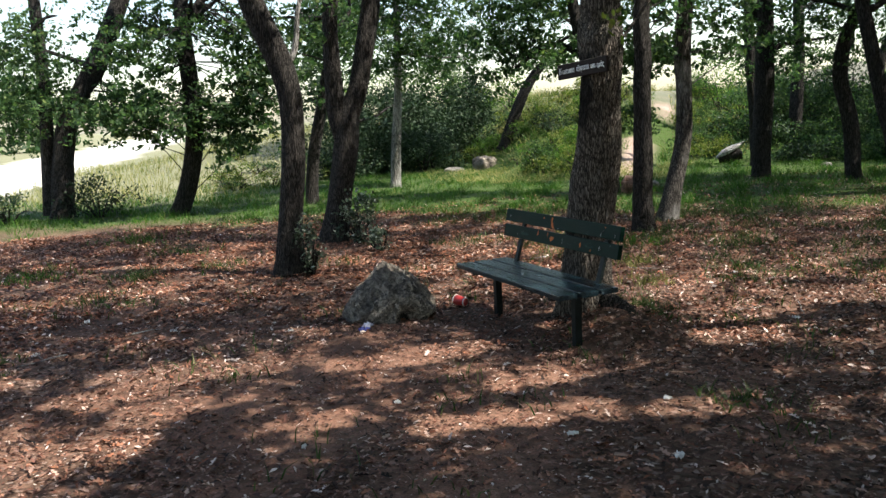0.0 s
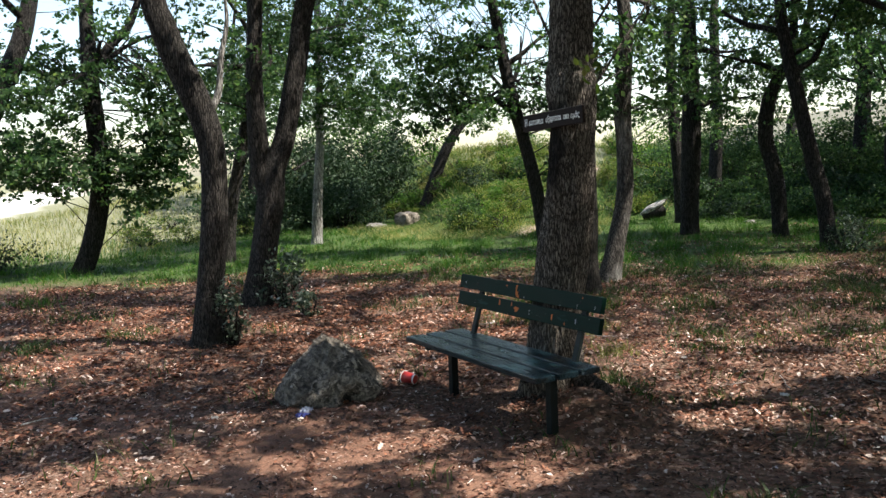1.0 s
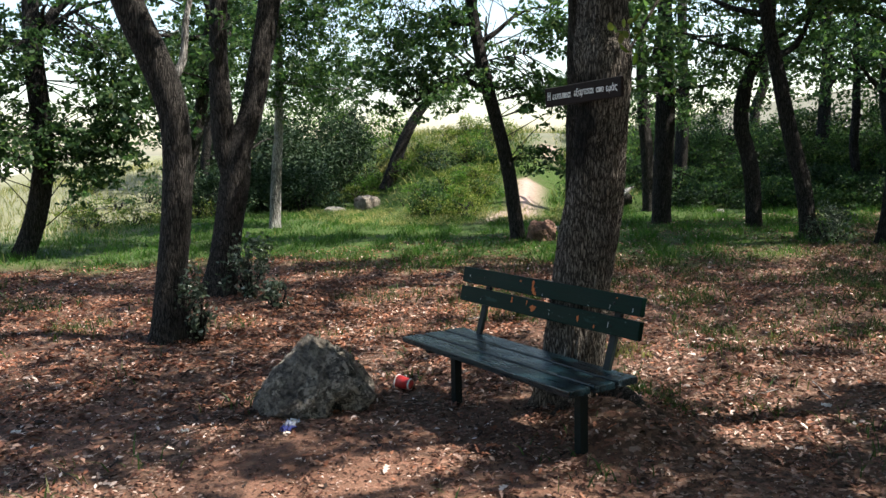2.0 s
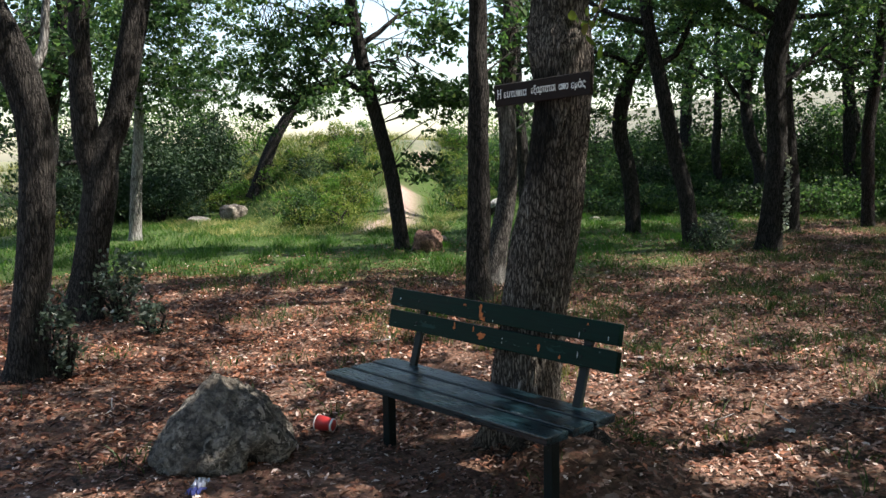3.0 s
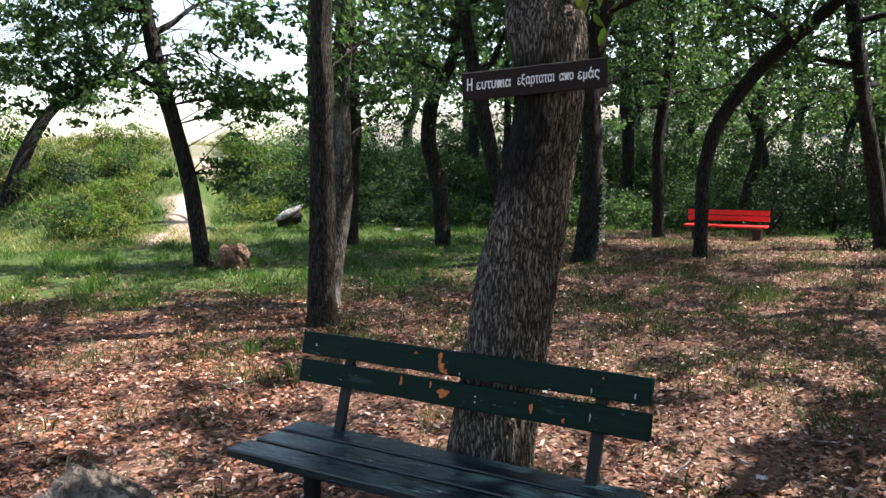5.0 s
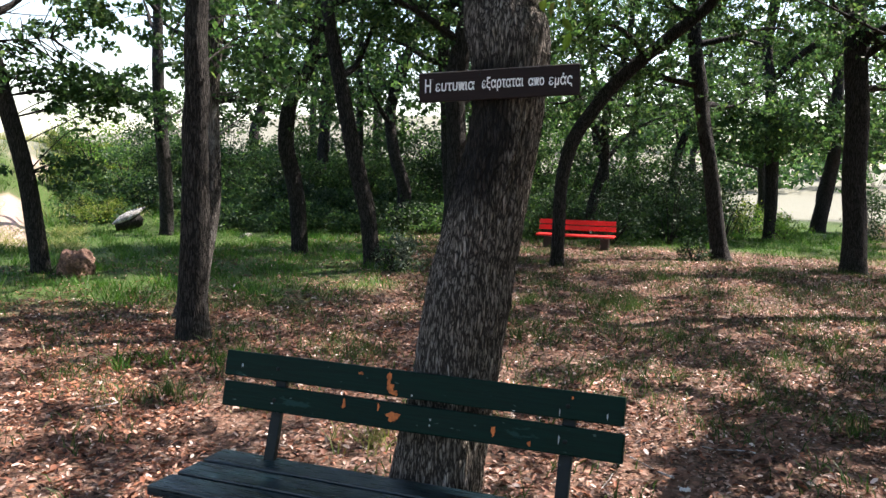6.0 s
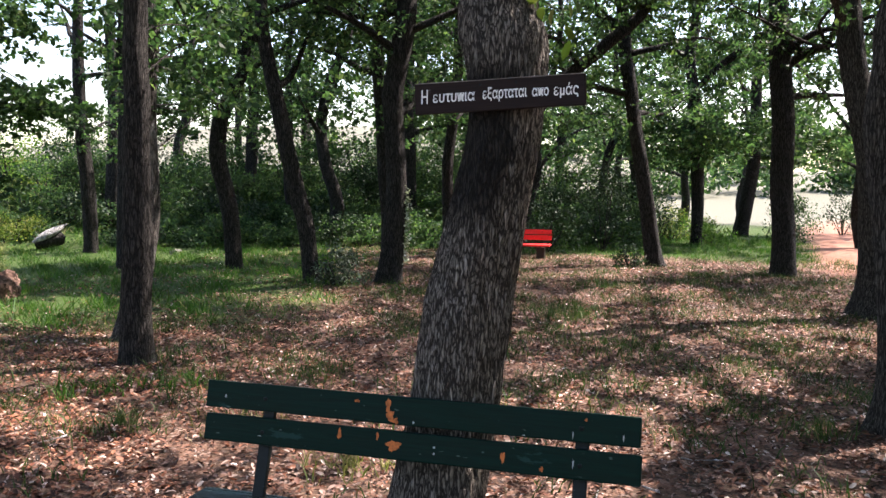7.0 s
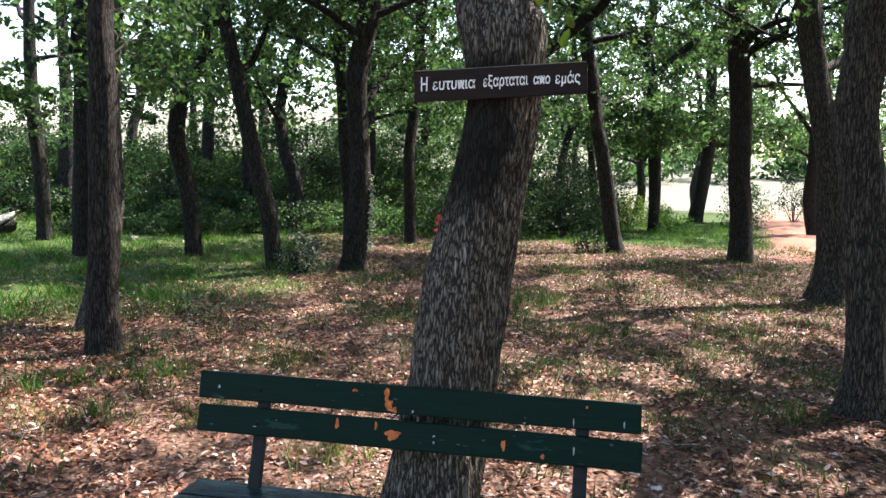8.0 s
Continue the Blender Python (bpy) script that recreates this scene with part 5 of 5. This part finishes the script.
    planks = []
    for i, z in enumerate((top - 0.048, top - 0.163)):
        bm = box_bm(2 * half, 0.032, 0.096, 0.005, (0, 0, 0), 2, 9, 0.0012, rng)
        y = 0.02 + (top - z) * math.tan(tilt)
        bmesh.ops.transform(bm, verts=bm.verts, matrix=Matrix.Translation((0.003 * (1 - 2 * i), y, z)) @ Matrix.Rotation(tilt, 4, 'X'))
        planks.append(part("backrest_plank", bm, plank_mat, thing))
    for i in range(3):
        bm = box_bm(2 * half - 0.01, 0.133, 0.036, 0.006, (0, 0, 0), 2, 9, 0.0012, rng)
        bmesh.ops.translate(bm, verts=bm.verts, vec=(rng.uniform(-0.006, 0.006), 0.133 + i * 0.153, seat_z - 0.018 - 0.002 * i))
        planks.append(part("seat_plank", bm, seat_mat or plank_mat, thing))
    for s in (-1, 1):
        x = half - 0.235 if s > 0 else 0.19 - half
        if leg_kind == "post":
            beam((x, 0.27, -0.08), (x, 0.27, seat_z - 0.07), 0.05, 0.05, frame_mat, thing, "leg")
        else:
            part("leg", box_bm(0.16, 0.30, seat_z - 0.02, 0.012, (x, 0.24, seat_z / 2 - 0.05)), frame_mat, thing)
        beam((x, 0.07, seat_z - 0.055), (x, 0.47, seat_z - 0.055), 0.045, 0.03, frame_mat, thing, "seat_bearer")
        beam((x, 0.115, seat_z - 0.06), (x, -0.012, top - 0.02), 0.045, 0.022, frame_mat, thing, "back_post")
        for z in (top - 0.048, top - 0.163):
            bm = bmesh.new()
            bmesh.ops.create_uvsphere(bm, u_segments=10, v_segments=6, radius=0.009, matrix=Matrix.Translation((x, 0.036 + (top - z) * math.tan(tilt), z)) @ Matrix.Diagonal((1, 0.4, 1, 1)))
            part("bolt", bm, frame_mat, thing)
    return thing, tilt, planks


green_bench, BACK_TILT, PLANKS = bench((2.994, 5.485, 0.0), 92.1, 0.776, "dark green painted plank bench with chipped paint on steel legs", GREEN, STEEL, 5, seat_mat=SEAT)


def chip(x, z, w, h, seed, mat):
    """A flaked patch of orange undercoat on the backrest, ragged, 1 mm proud."""
    rng = random.Random(seed)
    bm = bmesh.new()
    vs = []
    for k in range(26):
        a = k / 26 * 2 * math.pi
        q = 0.4 * rng.uniform(0.5, 1.15) + 0.6 * (0.8 + 0.22 * math.sin(3 * a + seed) + 0.15 * math.sin(5 * a + 2.3 * seed))
        vs.append(bm.verts.new((w * q * math.cos(a), 0, h * q * math.sin(a))))
    bm.faces.new(vs)
    bmesh.ops.recalc_face_normals(bm, faces=bm.faces)
    ext = bmesh.ops.extrude_face_region(bm, geom=list(bm.faces))
    bmesh.ops.translate(bm, verts=[v for v in ext["geom"] if isinstance(v, bmesh.types.BMVert)], vec=(0, 0.0016, 0))
    y = 0.02 + (0.785 - z) * math.tan(BACK_TILT) + 0.0162
    bmesh.ops.transform(bm, verts=bm.verts, matrix=Matrix.Translation((x, y, z)) @ Matrix.Rotation(BACK_TILT, 4, 'X'))
    part("paint_chip", bm, mat, PLANKS[0 if z > 0.68 else 1], "flaked orange undercoat" if mat is RUST else "pale scuff")


for k, (x, z, w, h) in enumerate([(0.075, 0.755, 0.010, 0.028), (0.065, 0.72, 0.016, 0.022), (0.045, 0.705, 0.012, 0.012), (0.19, 0.76, 0.012, 0.006), (0.245, 0.645, 0.008, 0.022), (0.105, 0.65, 0.005, 0.016),
                                  (0.045, 0.625, 0.030, 0.020), (-0.335, 0.625, 0.010, 0.020), (-0.465, 0.60, 0.008, 0.010), (-0.60, 0.765, 0.005, 0.006)]):
    chip(x, z, w, h, k, RUST)
SCUFF = plain_material("pale_scuffed_paint", (0.32, 0.34, 0.33), 0.7, 0, 0.3, 90)
for k, (x, z, w, h) in enumerate([(-0.565, 0.628, 0.003, 0.016), (-0.72, 0.72, 0.003, 0.012), (-0.10, 0.632, 0.005, 0.004), (-0.10, 0.612, 0.004, 0.005), (0.70, 0.735, 0.004, 0.007), (-0.02, 0.705, 0.004, 0.005), (-0.56, 0.715, 0.002, 0.014), (0.55, 0.61, 0.008, 0.002), (-0.4, 0.70, 0.006, 0.002)]):
    chip(x, z, w, h, 50 + k, SCUFF)

# the red bench across the clearing
bench((17.95, 8.98, -0.05), 97.0, 0.79, "bright red painted plank bench on brown block legs", RED, BROWN_WOOD, 6, 0.335, 0.615, "block")


# ---- the board on the oak ----
BOARD = paint_material("dark_brown_stained_board", (0.013, 0.008, 0.0072), (0.026, 0.017, 0.015), (0.05, 0.035, 0.03), 0.03, 0.6, 0.1)
WHITE = plain_material("white_hand_painted_letter", (0.78, 0.77, 0.73), 0.7, 0, 0.12, 80)
sign = empty("wooden_sign", (3.012, 5.21, 1.812), 0)
tagged(sign, "dark brown wooden board with white hand-painted words nailed to the oak", "sign")
sa, sb = Vector((2.99, 5.492, 1.843)), Vector((3.03, 4.925, 1.871))
along = (sb - sa).normalized()
facing = Vector((0, 0, 1)).cross(along).normalized() * -1
if facing.x > 0:
    facing = -facing
upward = along.cross(facing).normalized()
if upward.z < 0:
    upward = -upward
centre = (sa + sb) / 2 - upward * 0.05
sm = Matrix((along, -facing, upward)).transposed().to_4x4()
sm.translation = centre
sign.matrix_world = sm
board_bm = box_bm((sb - sa).length, 0.02, 0.1, 0.003, (0, 0.01, 0), 2, 6, 0.001, random.Random(3))
board = part("board", board_bm, BOARD, sign)
edge = box_bm((sb - sa).length - 0.004, 0.018, 0.003, 0.0012, (0, 0.01, 0.0512), 1, 6, 0.0006, random.Random(9))
part("upper_edge_strip", edge, plain_material("pale_wood_edge", (0.16, 0.135, 0.115), 0.8, 0, 0.4, 40), board, "pale upper edge")
for k in (-0.06, 0.06):
    bm = bmesh.new()
    bmesh.ops.create_cone(bm, cap_ends=True, segments=8, radius1=0.004, radius2=0.004, depth=0.16, matrix=Matrix.Translation((k, 0.08, 0.036)) @ Matrix.Rotation(math.pi / 2, 4, 'X'))
    part("nail", bm, STEEL, board)


def word(text, x, size, shear=0.08):
    cu = bpy.data.curves.new("letters", 'FONT')
    cu.body, cu.size, cu.extrude, cu.offset, cu.shear, cu.align_x = text, size, 0.0008, 0.0006, shear, 'LEFT'
    cu.resolution_u = 3
    tmp = bpy.data.objects.new("letters", cu)
    me = bpy.data.meshes.new_from_object(tmp)
    bpy.data.objects.remove(tmp)
    wide = max(v.co.x for v in me.vertices) - min(v.co.x for v in me.vertices)
    return me, wide


for text, x0, x1, size, z in (("Η", -0.262, -0.238, 0.062, -0.016), ("ευτυπια", -0.222, -0.078, 0.050, -0.014), ("εξαρταται", -0.052, 0.094, 0.050, -0.012), ("απο", 0.112, 0.166, 0.046, -0.012), ("εμάς", 0.182, 0.262, 0.050, -0.014)):
    me, wide = word(text, x0, size)
    low_x = min(v.co.x for v in me.vertices)
    me.transform(Matrix.Translation((x0, -0.0022, z)) @ Matrix.Rotation(math.pi / 2, 4, 'X') @ Matrix.Diagonal(((x1 - x0) / wide, 1, 1, 1)) @ Matrix.Translation((-low_x, 0, 0)))
    part("painted_word", me, WHITE, board)


# ---- boulder, stones, log, litter of people ----
def rock_material(name, dark, light, moss):
    m, nt, b = material(name)
    v = coords(nt)
    n1, n2, n3 = noise_tex(nt, 7, 8, 0.7, v, 0.8), noise_tex(nt, 38, 6, 0.75, v, 0.5), noise_tex(nt, 3.2, 5, 0.6, v)
    col = mix(nt, ramp(nt, n1, [(0.38, (0, 0, 0)), (0.58, (1, 1, 1))]), dark, light)
    col = mix(nt, ramp(nt, n2, [(0.42, (0, 0, 0)), (0.62, (0.85,) * 3)]), col, tuple(c * 0.5 for c in dark))
    col = mix(nt, ramp(nt, n3, [(0.55, (0, 0, 0)), (0.68, (0.7,) * 3)]), col, moss)
    # crusts of pale lichen, in spots
    n4, n5 = noise_tex(nt, 26, 5, 0.7, v, 0.4), noise_tex(nt, 4.1, 3, 0.6, v)
    crust = math_node(nt, 'MULTIPLY', ramp(nt, n4, [(0.50, (0, 0, 0)), (0.57, (0.95,) * 3)]), ramp(nt, n5, [(0.42, (0.1,) * 3), (0.58, (1, 1, 1))]))
    col = mix(nt, crust, col, tuple(min(0.7, c * 1.55) for c in light))
    nt.links.new(col, b.inputs["Base Color"])
    b.inputs["Roughness"].default_value = 0.92
    bump(nt, b, math_node(nt, 'ADD', math_node(nt, 'MULTIPLY', n1, 0.45), math_node(nt, 'MULTIPLY', n4, 0.5)), 1.0, 0.09)
    return m


ROCK = rock_material("lichened_limestone", (0.024, 0.020, 0.016), (0.245, 0.215, 0.175), (0.042, 0.036, 0.020))
REDROCK = rock_material("rusty_stone", (0.075, 0.036, 0.024), (0.27, 0.155, 0.11), (0.07, 0.05, 0.03))
GREYROCK = rock_material("pale_stone", (0.10, 0.094, 0.08), (0.25, 0.24, 0.21), (0.10, 0.095, 0.06))
TANROCK = rock_material("brownish_stone", (0.11, 0.09, 0.07), (0.30, 0.26, 0.21), (0.10, 0.09, 0.06))
WEATHERED = rock_material("weathered_grey_wood", (0.20, 0.19, 0.175), (0.50, 0.49, 0.46), (0.16, 0.15, 0.13))


def boulder(place, size, rz, seed, mat, label, name="boulder", shape=None, detail=5, sharp=0.22):
    bm = bmesh.new()
    bmesh.ops.create_icosphere(bm, subdivisions=detail, radius=1)
    o = Vector((seed * 3.7, seed * 1.9, seed * 0.7))
    for v in bm.verts:
        p = v.co.copy()
        k = 1 + sharp * noise.noise(p * 1.1 + o) + 0.13 * noise.noise(p * 2.7 + o) + 0.07 * noise.noise(p * 6.5 + o) + 0.06 * (0.5 - abs(noise.noise(p * 9 + o))) + 0.05 * (0.5 - abs(noise.noise(p * 17 + o))) + 0.03 * (0.5 - abs(noise.noise(p * 34 + o)))
        cell = noise.voronoi(p * 1.6 + o)[0][0]
        k += 0.12 * (cell - 0.4)
        q = p * k
        if shape:
            q = shape(q)
        v.co = Vector((q.x * size[0], q.y * size[1], q.z * size[2]))
    for f in bm.faces:
        f.smooth = True
    ob = part(name, bm, mat)
    ob.matrix_world = pose(*place, 0, 0, rz)
    return tagged(ob, label, "rock")


def peaked(q):
    t = max(0.0, q.z)
    s = 1 - 0.42 * t * t
    z = q.z if q.z > 0 else q.z * 0.35
    # a hollow under the front shoulder of the stone
    x, y = q.x * s, q.y * s
    a = math.exp(-((math.atan2(y, x) - HOLLOW) / 0.26) ** 2) * math.exp(-((z - 0.02) / 0.17) ** 2)
    return Vector((x * (1 - 0.55 * a), y * (1 - 0.55 * a), z))


def squared(q):
    m = max(abs(q.x), abs(q.y), abs(q.z))
    k = 0.55 + 0.45 * q.length / max(m, 0.01) * 0.72
    return Vector((q.x * k, q.y * k, q.z * k)) if m else q


HOLLOW = radians(-42)


boulder((1.955, 6.40, 0.03), (0.325, 0.285, 0.36), -42, 3, ROCK, "grey lichened limestone boulder on bare earth", shape=peaked, detail=6)
boulder((8.74, 13.22, 0.09), (0.27, 0.22, 0.22), 10, 5, REDROCK, "rusty-brown stone beside the slender oak", "stone", detail=5, sharp=0.4)
boulder((9.98, 22.4, float(ground_z(9.98, 22.4)) + 0.14), (0.36, 0.3, 0.27), 20, 7, TANROCK, "squared brownish stone block in the grass", "stone_block", detail=4, sharp=0.1, shape=squared)
boulder((9.0, 22.3, 0.05), (0.40, 0.26, 0.08), 50, 8, GREYROCK, "flat grey stone in the grass", "stone", detail=4)
boulder((15.1, 15.2, 0.03), (0.14, 0.11, 0.07), 0, 9, GREYROCK, "small pale stone in the grass", "stone", detail=3)
boulder((9.75, 14.1, 0.06), (0.13, 0.1, 0.07), 0, 11, GREYROCK, "small pale stone near the slender oak", "stone", detail=3)


# roots of the bench oak that run out over the mound of earth at its foot
for k, (a, reach, thick) in enumerate(((-100, 0.62, 0.075), (-62, 0.50, 0.060), (-140, 0.46, 0.055), (10, 0.5, 0.05), (150, 0.42, 0.05))):
    pts = []
    for q in (0.10, 0.24, 0.45, 0.72, 1.0):
        turn = radians(a) + 0.35 * math.sin(3 * q + k)
        x, y = 3.19 + reach * q * math.cos(turn), 5.46 + reach * q * math.sin(turn)
        pts.append((x - bench_oak.location.x, y - bench_oak.location.y, float(ground_z(x, y)) - bench_oak.location.z + 0.10 * (1 - q) ** 2 - 0.018 - 0.03 * q, thick * (1.15 - 0.75 * q)))
    part("root", mesh_of("root", *tube(pts, 14, 0.04, 0.09, 0, 30 + k, 0.004), True), BARK, bench_oak)


def build_log():
    thing = tagged(empty("fallen_log", (14.9, 18.2, 0.12), -50), "dark fallen log with a bleached split face below the bank", "log")
    part("trunk", mesh_of("trunk", *tube([(-0.26, -0.02, -0.02, 0.10), (-0.10, 0, 0.02, 0.14), (0.10, 0.02, 0.08, 0.16), (0.26, 0.04, 0.13, 0.15)], 14, 0.08, 0.08, 0, 4), True), BARK_DARK, thing)
    v, f = tube([(-0.30, -0.07, 0.02, 0.03), (-0.14, -0.07, 0.12, 0.10), (0.04, -0.05, 0.22, 0.12), (0.22, -0.02, 0.32, 0.08), (0.30, 0.0, 0.38, 0.03)], 12, 0.06, 0.08, 0, 6)
    mid = np.interp(v[:, 0], [-0.30, 0.30], [0.02, 0.38])
    v[:, 2] = mid + (v[:, 2] - mid) * 0.8
    part("split_face", mesh_of("split_face", v, f, True), WEATHERED, thing, "bleached pale split wood")
    part("broken_branch", mesh_of("broken_branch", *tube([(0.20, 0.0, 0.30, 0.030), (0.30, -0.03, 0.37, 0.022), (0.36, -0.04, 0.41, 0.010)], 8, 0.08, 0.05, 0, 5), True), WEATHERED, thing)


build_log()

CUP_RED = plain_material("red_printed_card", (0.42, 0.025, 0.02), 0.45, 0, 0.12, 40)
CUP_WHITE = plain_material("white_card", (0.72, 0.70, 0.66), 0.5, 0, 0.06, 40)


def lathe(profile, segments=28):
    rows = np.array(profile, float)
    a = np.linspace(0, 2 * np.pi, segments, endpoint=False)
    v = np.stack([np.outer(rows[:, 0], np.cos(a)), np.outer(rows[:, 0], np.sin(a)), np.repeat(rows[:, 1][:, None], segments, 1)], -1).reshape(-1, 3)
    i, j = np.meshgrid(np.arange(len(rows) - 1), np.arange(segments), indexing='ij')
    f = np.stack([i * segments + j, i * segments + (j + 1) % segments, (i + 1) * segments + (j + 1) % segments, (i + 1) * segments + j], -1).reshape(-1, 4)
    return v, f


def build_cup():
    thing = tagged(empty("paper_cup", (2.56, 6.40, 0.045)), "red paper cup with a white rim lying on its side", "cup")
    thing.matrix_world = pose(2.575, 6.36, 0.05, 0, 86, 118)
    part("wall", mesh_of("wall", *lathe([(0.0, 0.0), (0.031, 0.0), (0.033, 0.004), (0.0455, 0.098), (0.0445, 0.098), (0.032, 0.006), (0.0, 0.006)]), True), CUP_RED, thing)
    part("rim", mesh_of("rim", *lathe([(0.0440, 0.096), (0.0478, 0.094), (0.0492, 0.098), (0.0478, 0.102), (0.0440, 0.1005), (0.0440, 0.096)]), True), CUP_WHITE, thing)
    part("foot_ring", mesh_of("foot_ring", *lathe([(0.0315, -0.001), (0.0352, -0.001), (0.0368, 0.009), (0.034, 0.009)]), True), CUP_WHITE, thing)


build_cup()

WRAP_BLUE = plain_material("blue_plastic_film", (0.05, 0.06, 0.20), 0.25, 0, 0.3, 50)
WRAP_SILVER = plain_material("silver_film", (0.6, 0.6, 0.66), 0.25, 0.6, 0.2, 50)


def crumple(name, w, d, h, seed, mat, parent):
    n = 14
    bm = bmesh.new()
    bmesh.ops.create_grid(bm, x_segments=n, y_segments=n, size=0.5)
    for v in bm.verts:
        p = v.co
        z = h * (0.5 + noise.noise(Vector((p.x * 5 + seed, p.y * 5, seed))) * 0.9 + 0.5 * noise.noise(Vector((p.x * 11, p.y * 11 + seed, 3))))
        v.co = Vector((p.x * w * (1 + 0.3 * noise.noise(Vector((p.y * 4, seed, 1)))), p.y * d * (1 + 0.4 * noise.noise(Vector((p.x * 4, seed, 7)))), max(0.002, z)))
    ext = bmesh.ops.extrude_face_region(bm, geom=list(bm.faces))
    bmesh.ops.translate(bm, verts=[v for v in ext["geom"] if isinstance(v, bmesh.types.BMVert)], vec=(0, 0, 0.0015))
    return part(name, bm, mat, parent)


wrapper = tagged(empty("snack_wrapper", (1.625, 6.02, float(ground_z(1.625, 6.02)) + 0.01), 20), "crumpled blue and silver snack wrapper on bare earth", "wrapper")
crumple("film", 0.085, 0.05, 0.03, 2, WRAP_BLUE, wrapper)
s2 = crumple("inner_film", 0.085, 0.06, 0.035, 5, WRAP_SILVER, wrapper)
s2.location = (0.045, 0.02, 0.012)


# ---- sticks, paper scraps, larger tufts ----
def build_sticks():
    rng = np.random.default_rng(61)
    for k in range(34):
        x, y = rng.uniform(-2.2, 8.5), rng.uniform(1.6, 9.5)
        if 2.3 < x < 3.6 and 4.4 < y < 6.6 or np.hypot(x - 1.95, y - 6.4) < 0.5:
            continue
        a, L, r = rng.uniform(0, 6.28), rng.uniform(0.12, 0.5), rng.uniform(0.003, 0.007)
        pts = []
        for t in (-0.5, -0.15, 0.2, 0.5):
            px, py = x + L * t * math.cos(a) + rng.normal(0, 0.012), y + L * t * math.sin(a) + rng.normal(0, 0.012)
            pts.append((px - x, py - y, float(ground_z(px, py)) + 0.012 + rng.uniform(0, 0.012), r * (1.1 - 0.7 * (t + 0.5))))
        ob = part("stick", mesh_of("stick", *tube(pts, 6, 0.06, 0.06, 0, k), True), BARK if k % 3 else WEATHERED)
        ob.location = (x, y, 0)
        tagged(ob, "thin dry fallen stick on the leaf litter", "stick", "fallen sticks")


build_sticks()
PAPER = plain_material("crumpled_white_paper", (0.66, 0.65, 0.62), 0.8, 0, 0.1, 60)
for k, (x, y, w) in enumerate([(1.89, 3.46, 0.05), (2.18, 3.03, 0.06), (-0.27, 7.55, 0.07), (0.35, 6.9, 0.05), (1.15, 6.35, 0.04), (-0.6, 6.6, 0.06), (4.4, 4.7, 0.05), (1.3, 4.3, 0.035), (5.2, 6.3, 0.05), (0.7, 3.9, 0.03), (2.6, 3.7, 0.04)]):
    scrap = crumple("paper_scrap", w, w * 0.6, 0.018, 11 + k, PAPER, None)
    scrap.matrix_world = pose(x, y, float(ground_z(x, y)) + 0.008, 0, 0, 47 * k)
    tagged(scrap, "small crumpled scrap of white paper on the ground", "paper", "paper scraps")


def build_tufts():
    rng = np.random.default_rng(62)
    for x, y, r, h, mat in ((10.1, 6.3, 0.42, 0.20, WEED), (2.96, 3.5, 0.22, 0.08, WEED), (9.85, 7.4, 0.4, 0.14, WEED), (8.4, 5.4, 0.42, 0.12, WEED), (6.8, 5.7, 0.35, 0.11, WEED), (7.9, 4.3, 0.4, 0.10, WEED), (5.15, 8.75, 0.3, 0.15, GRASS),
                            (3.5, 5.0, 0.18, 0.08, WEED), (3.75, 5.5, 0.2, 0.10, WEED), (3.4, 5.95, 0.14, 0.14, WEED), (5.6, 8.3, 0.3, 0.13, GRASS), (7.6, 6.5, 0.4, 0.11, WEED), (11.5, 7.6, 0.4, 0.13, WEED), (13.0, 6.6, 0.45, 0.15, WEED), (-0.9, 6.4, 0.3, 0.08, WEED),
                            (0.2, 9.6, 0.5, 0.12, WEED), (-0.2, 8.3, 0.4, 0.11, WEED), (-0.8, 10.4, 0.6, 0.14, GRASS), (0.8, 11.3, 0.5, 0.12, WEED), (0.4, 12.8, 0.6, 0.14, GRASS), (1.1, 9.9, 0.3, 0.10, WEED), (4.75, 7.25, 0.25, 0.11, STRAW), (4.55, 7.9, 0.25, 0.13, WEED), (4.3, 6.3, 0.2, 0.12, STRAW), (6.4, 4.5, 0.3, 0.08, WEED), (9.0, 6.3, 0.4, 0.10, WEED), (5.9, 4.0, 0.2, 0.14, WEED)):
        # a ragged patch: small bunches of unequal height scattered about the middle
        m = int(16 + 80 * r)
        cx, cy = rng.normal(0, 0.5 * r, m), rng.normal(0, 0.5 * r, m)
        tall = h * rng.uniform(0.35, 1.2, m)
        n = rng.integers(2, 9, m)
        bx, by = x + np.repeat(cx, n) + rng.normal(0, 0.022, n.sum()), y + np.repeat(cy, n) + rng.normal(0, 0.022, n.sum())
        ob = part("grass_tuft", mesh_of("grass_tuft", *blades(bx - x, by - y, ground_z(bx, by), np.repeat(tall, n), 0.008, rng, 1.1)), mat)
        ob.location = (x, y, 0)
        tagged(ob, "ragged patch of dry grass among fallen leaves" if mat is STRAW else "ragged patch of low green weeds among fallen leaves", "grass", "larger grass tufts", "stuff")


build_tufts()
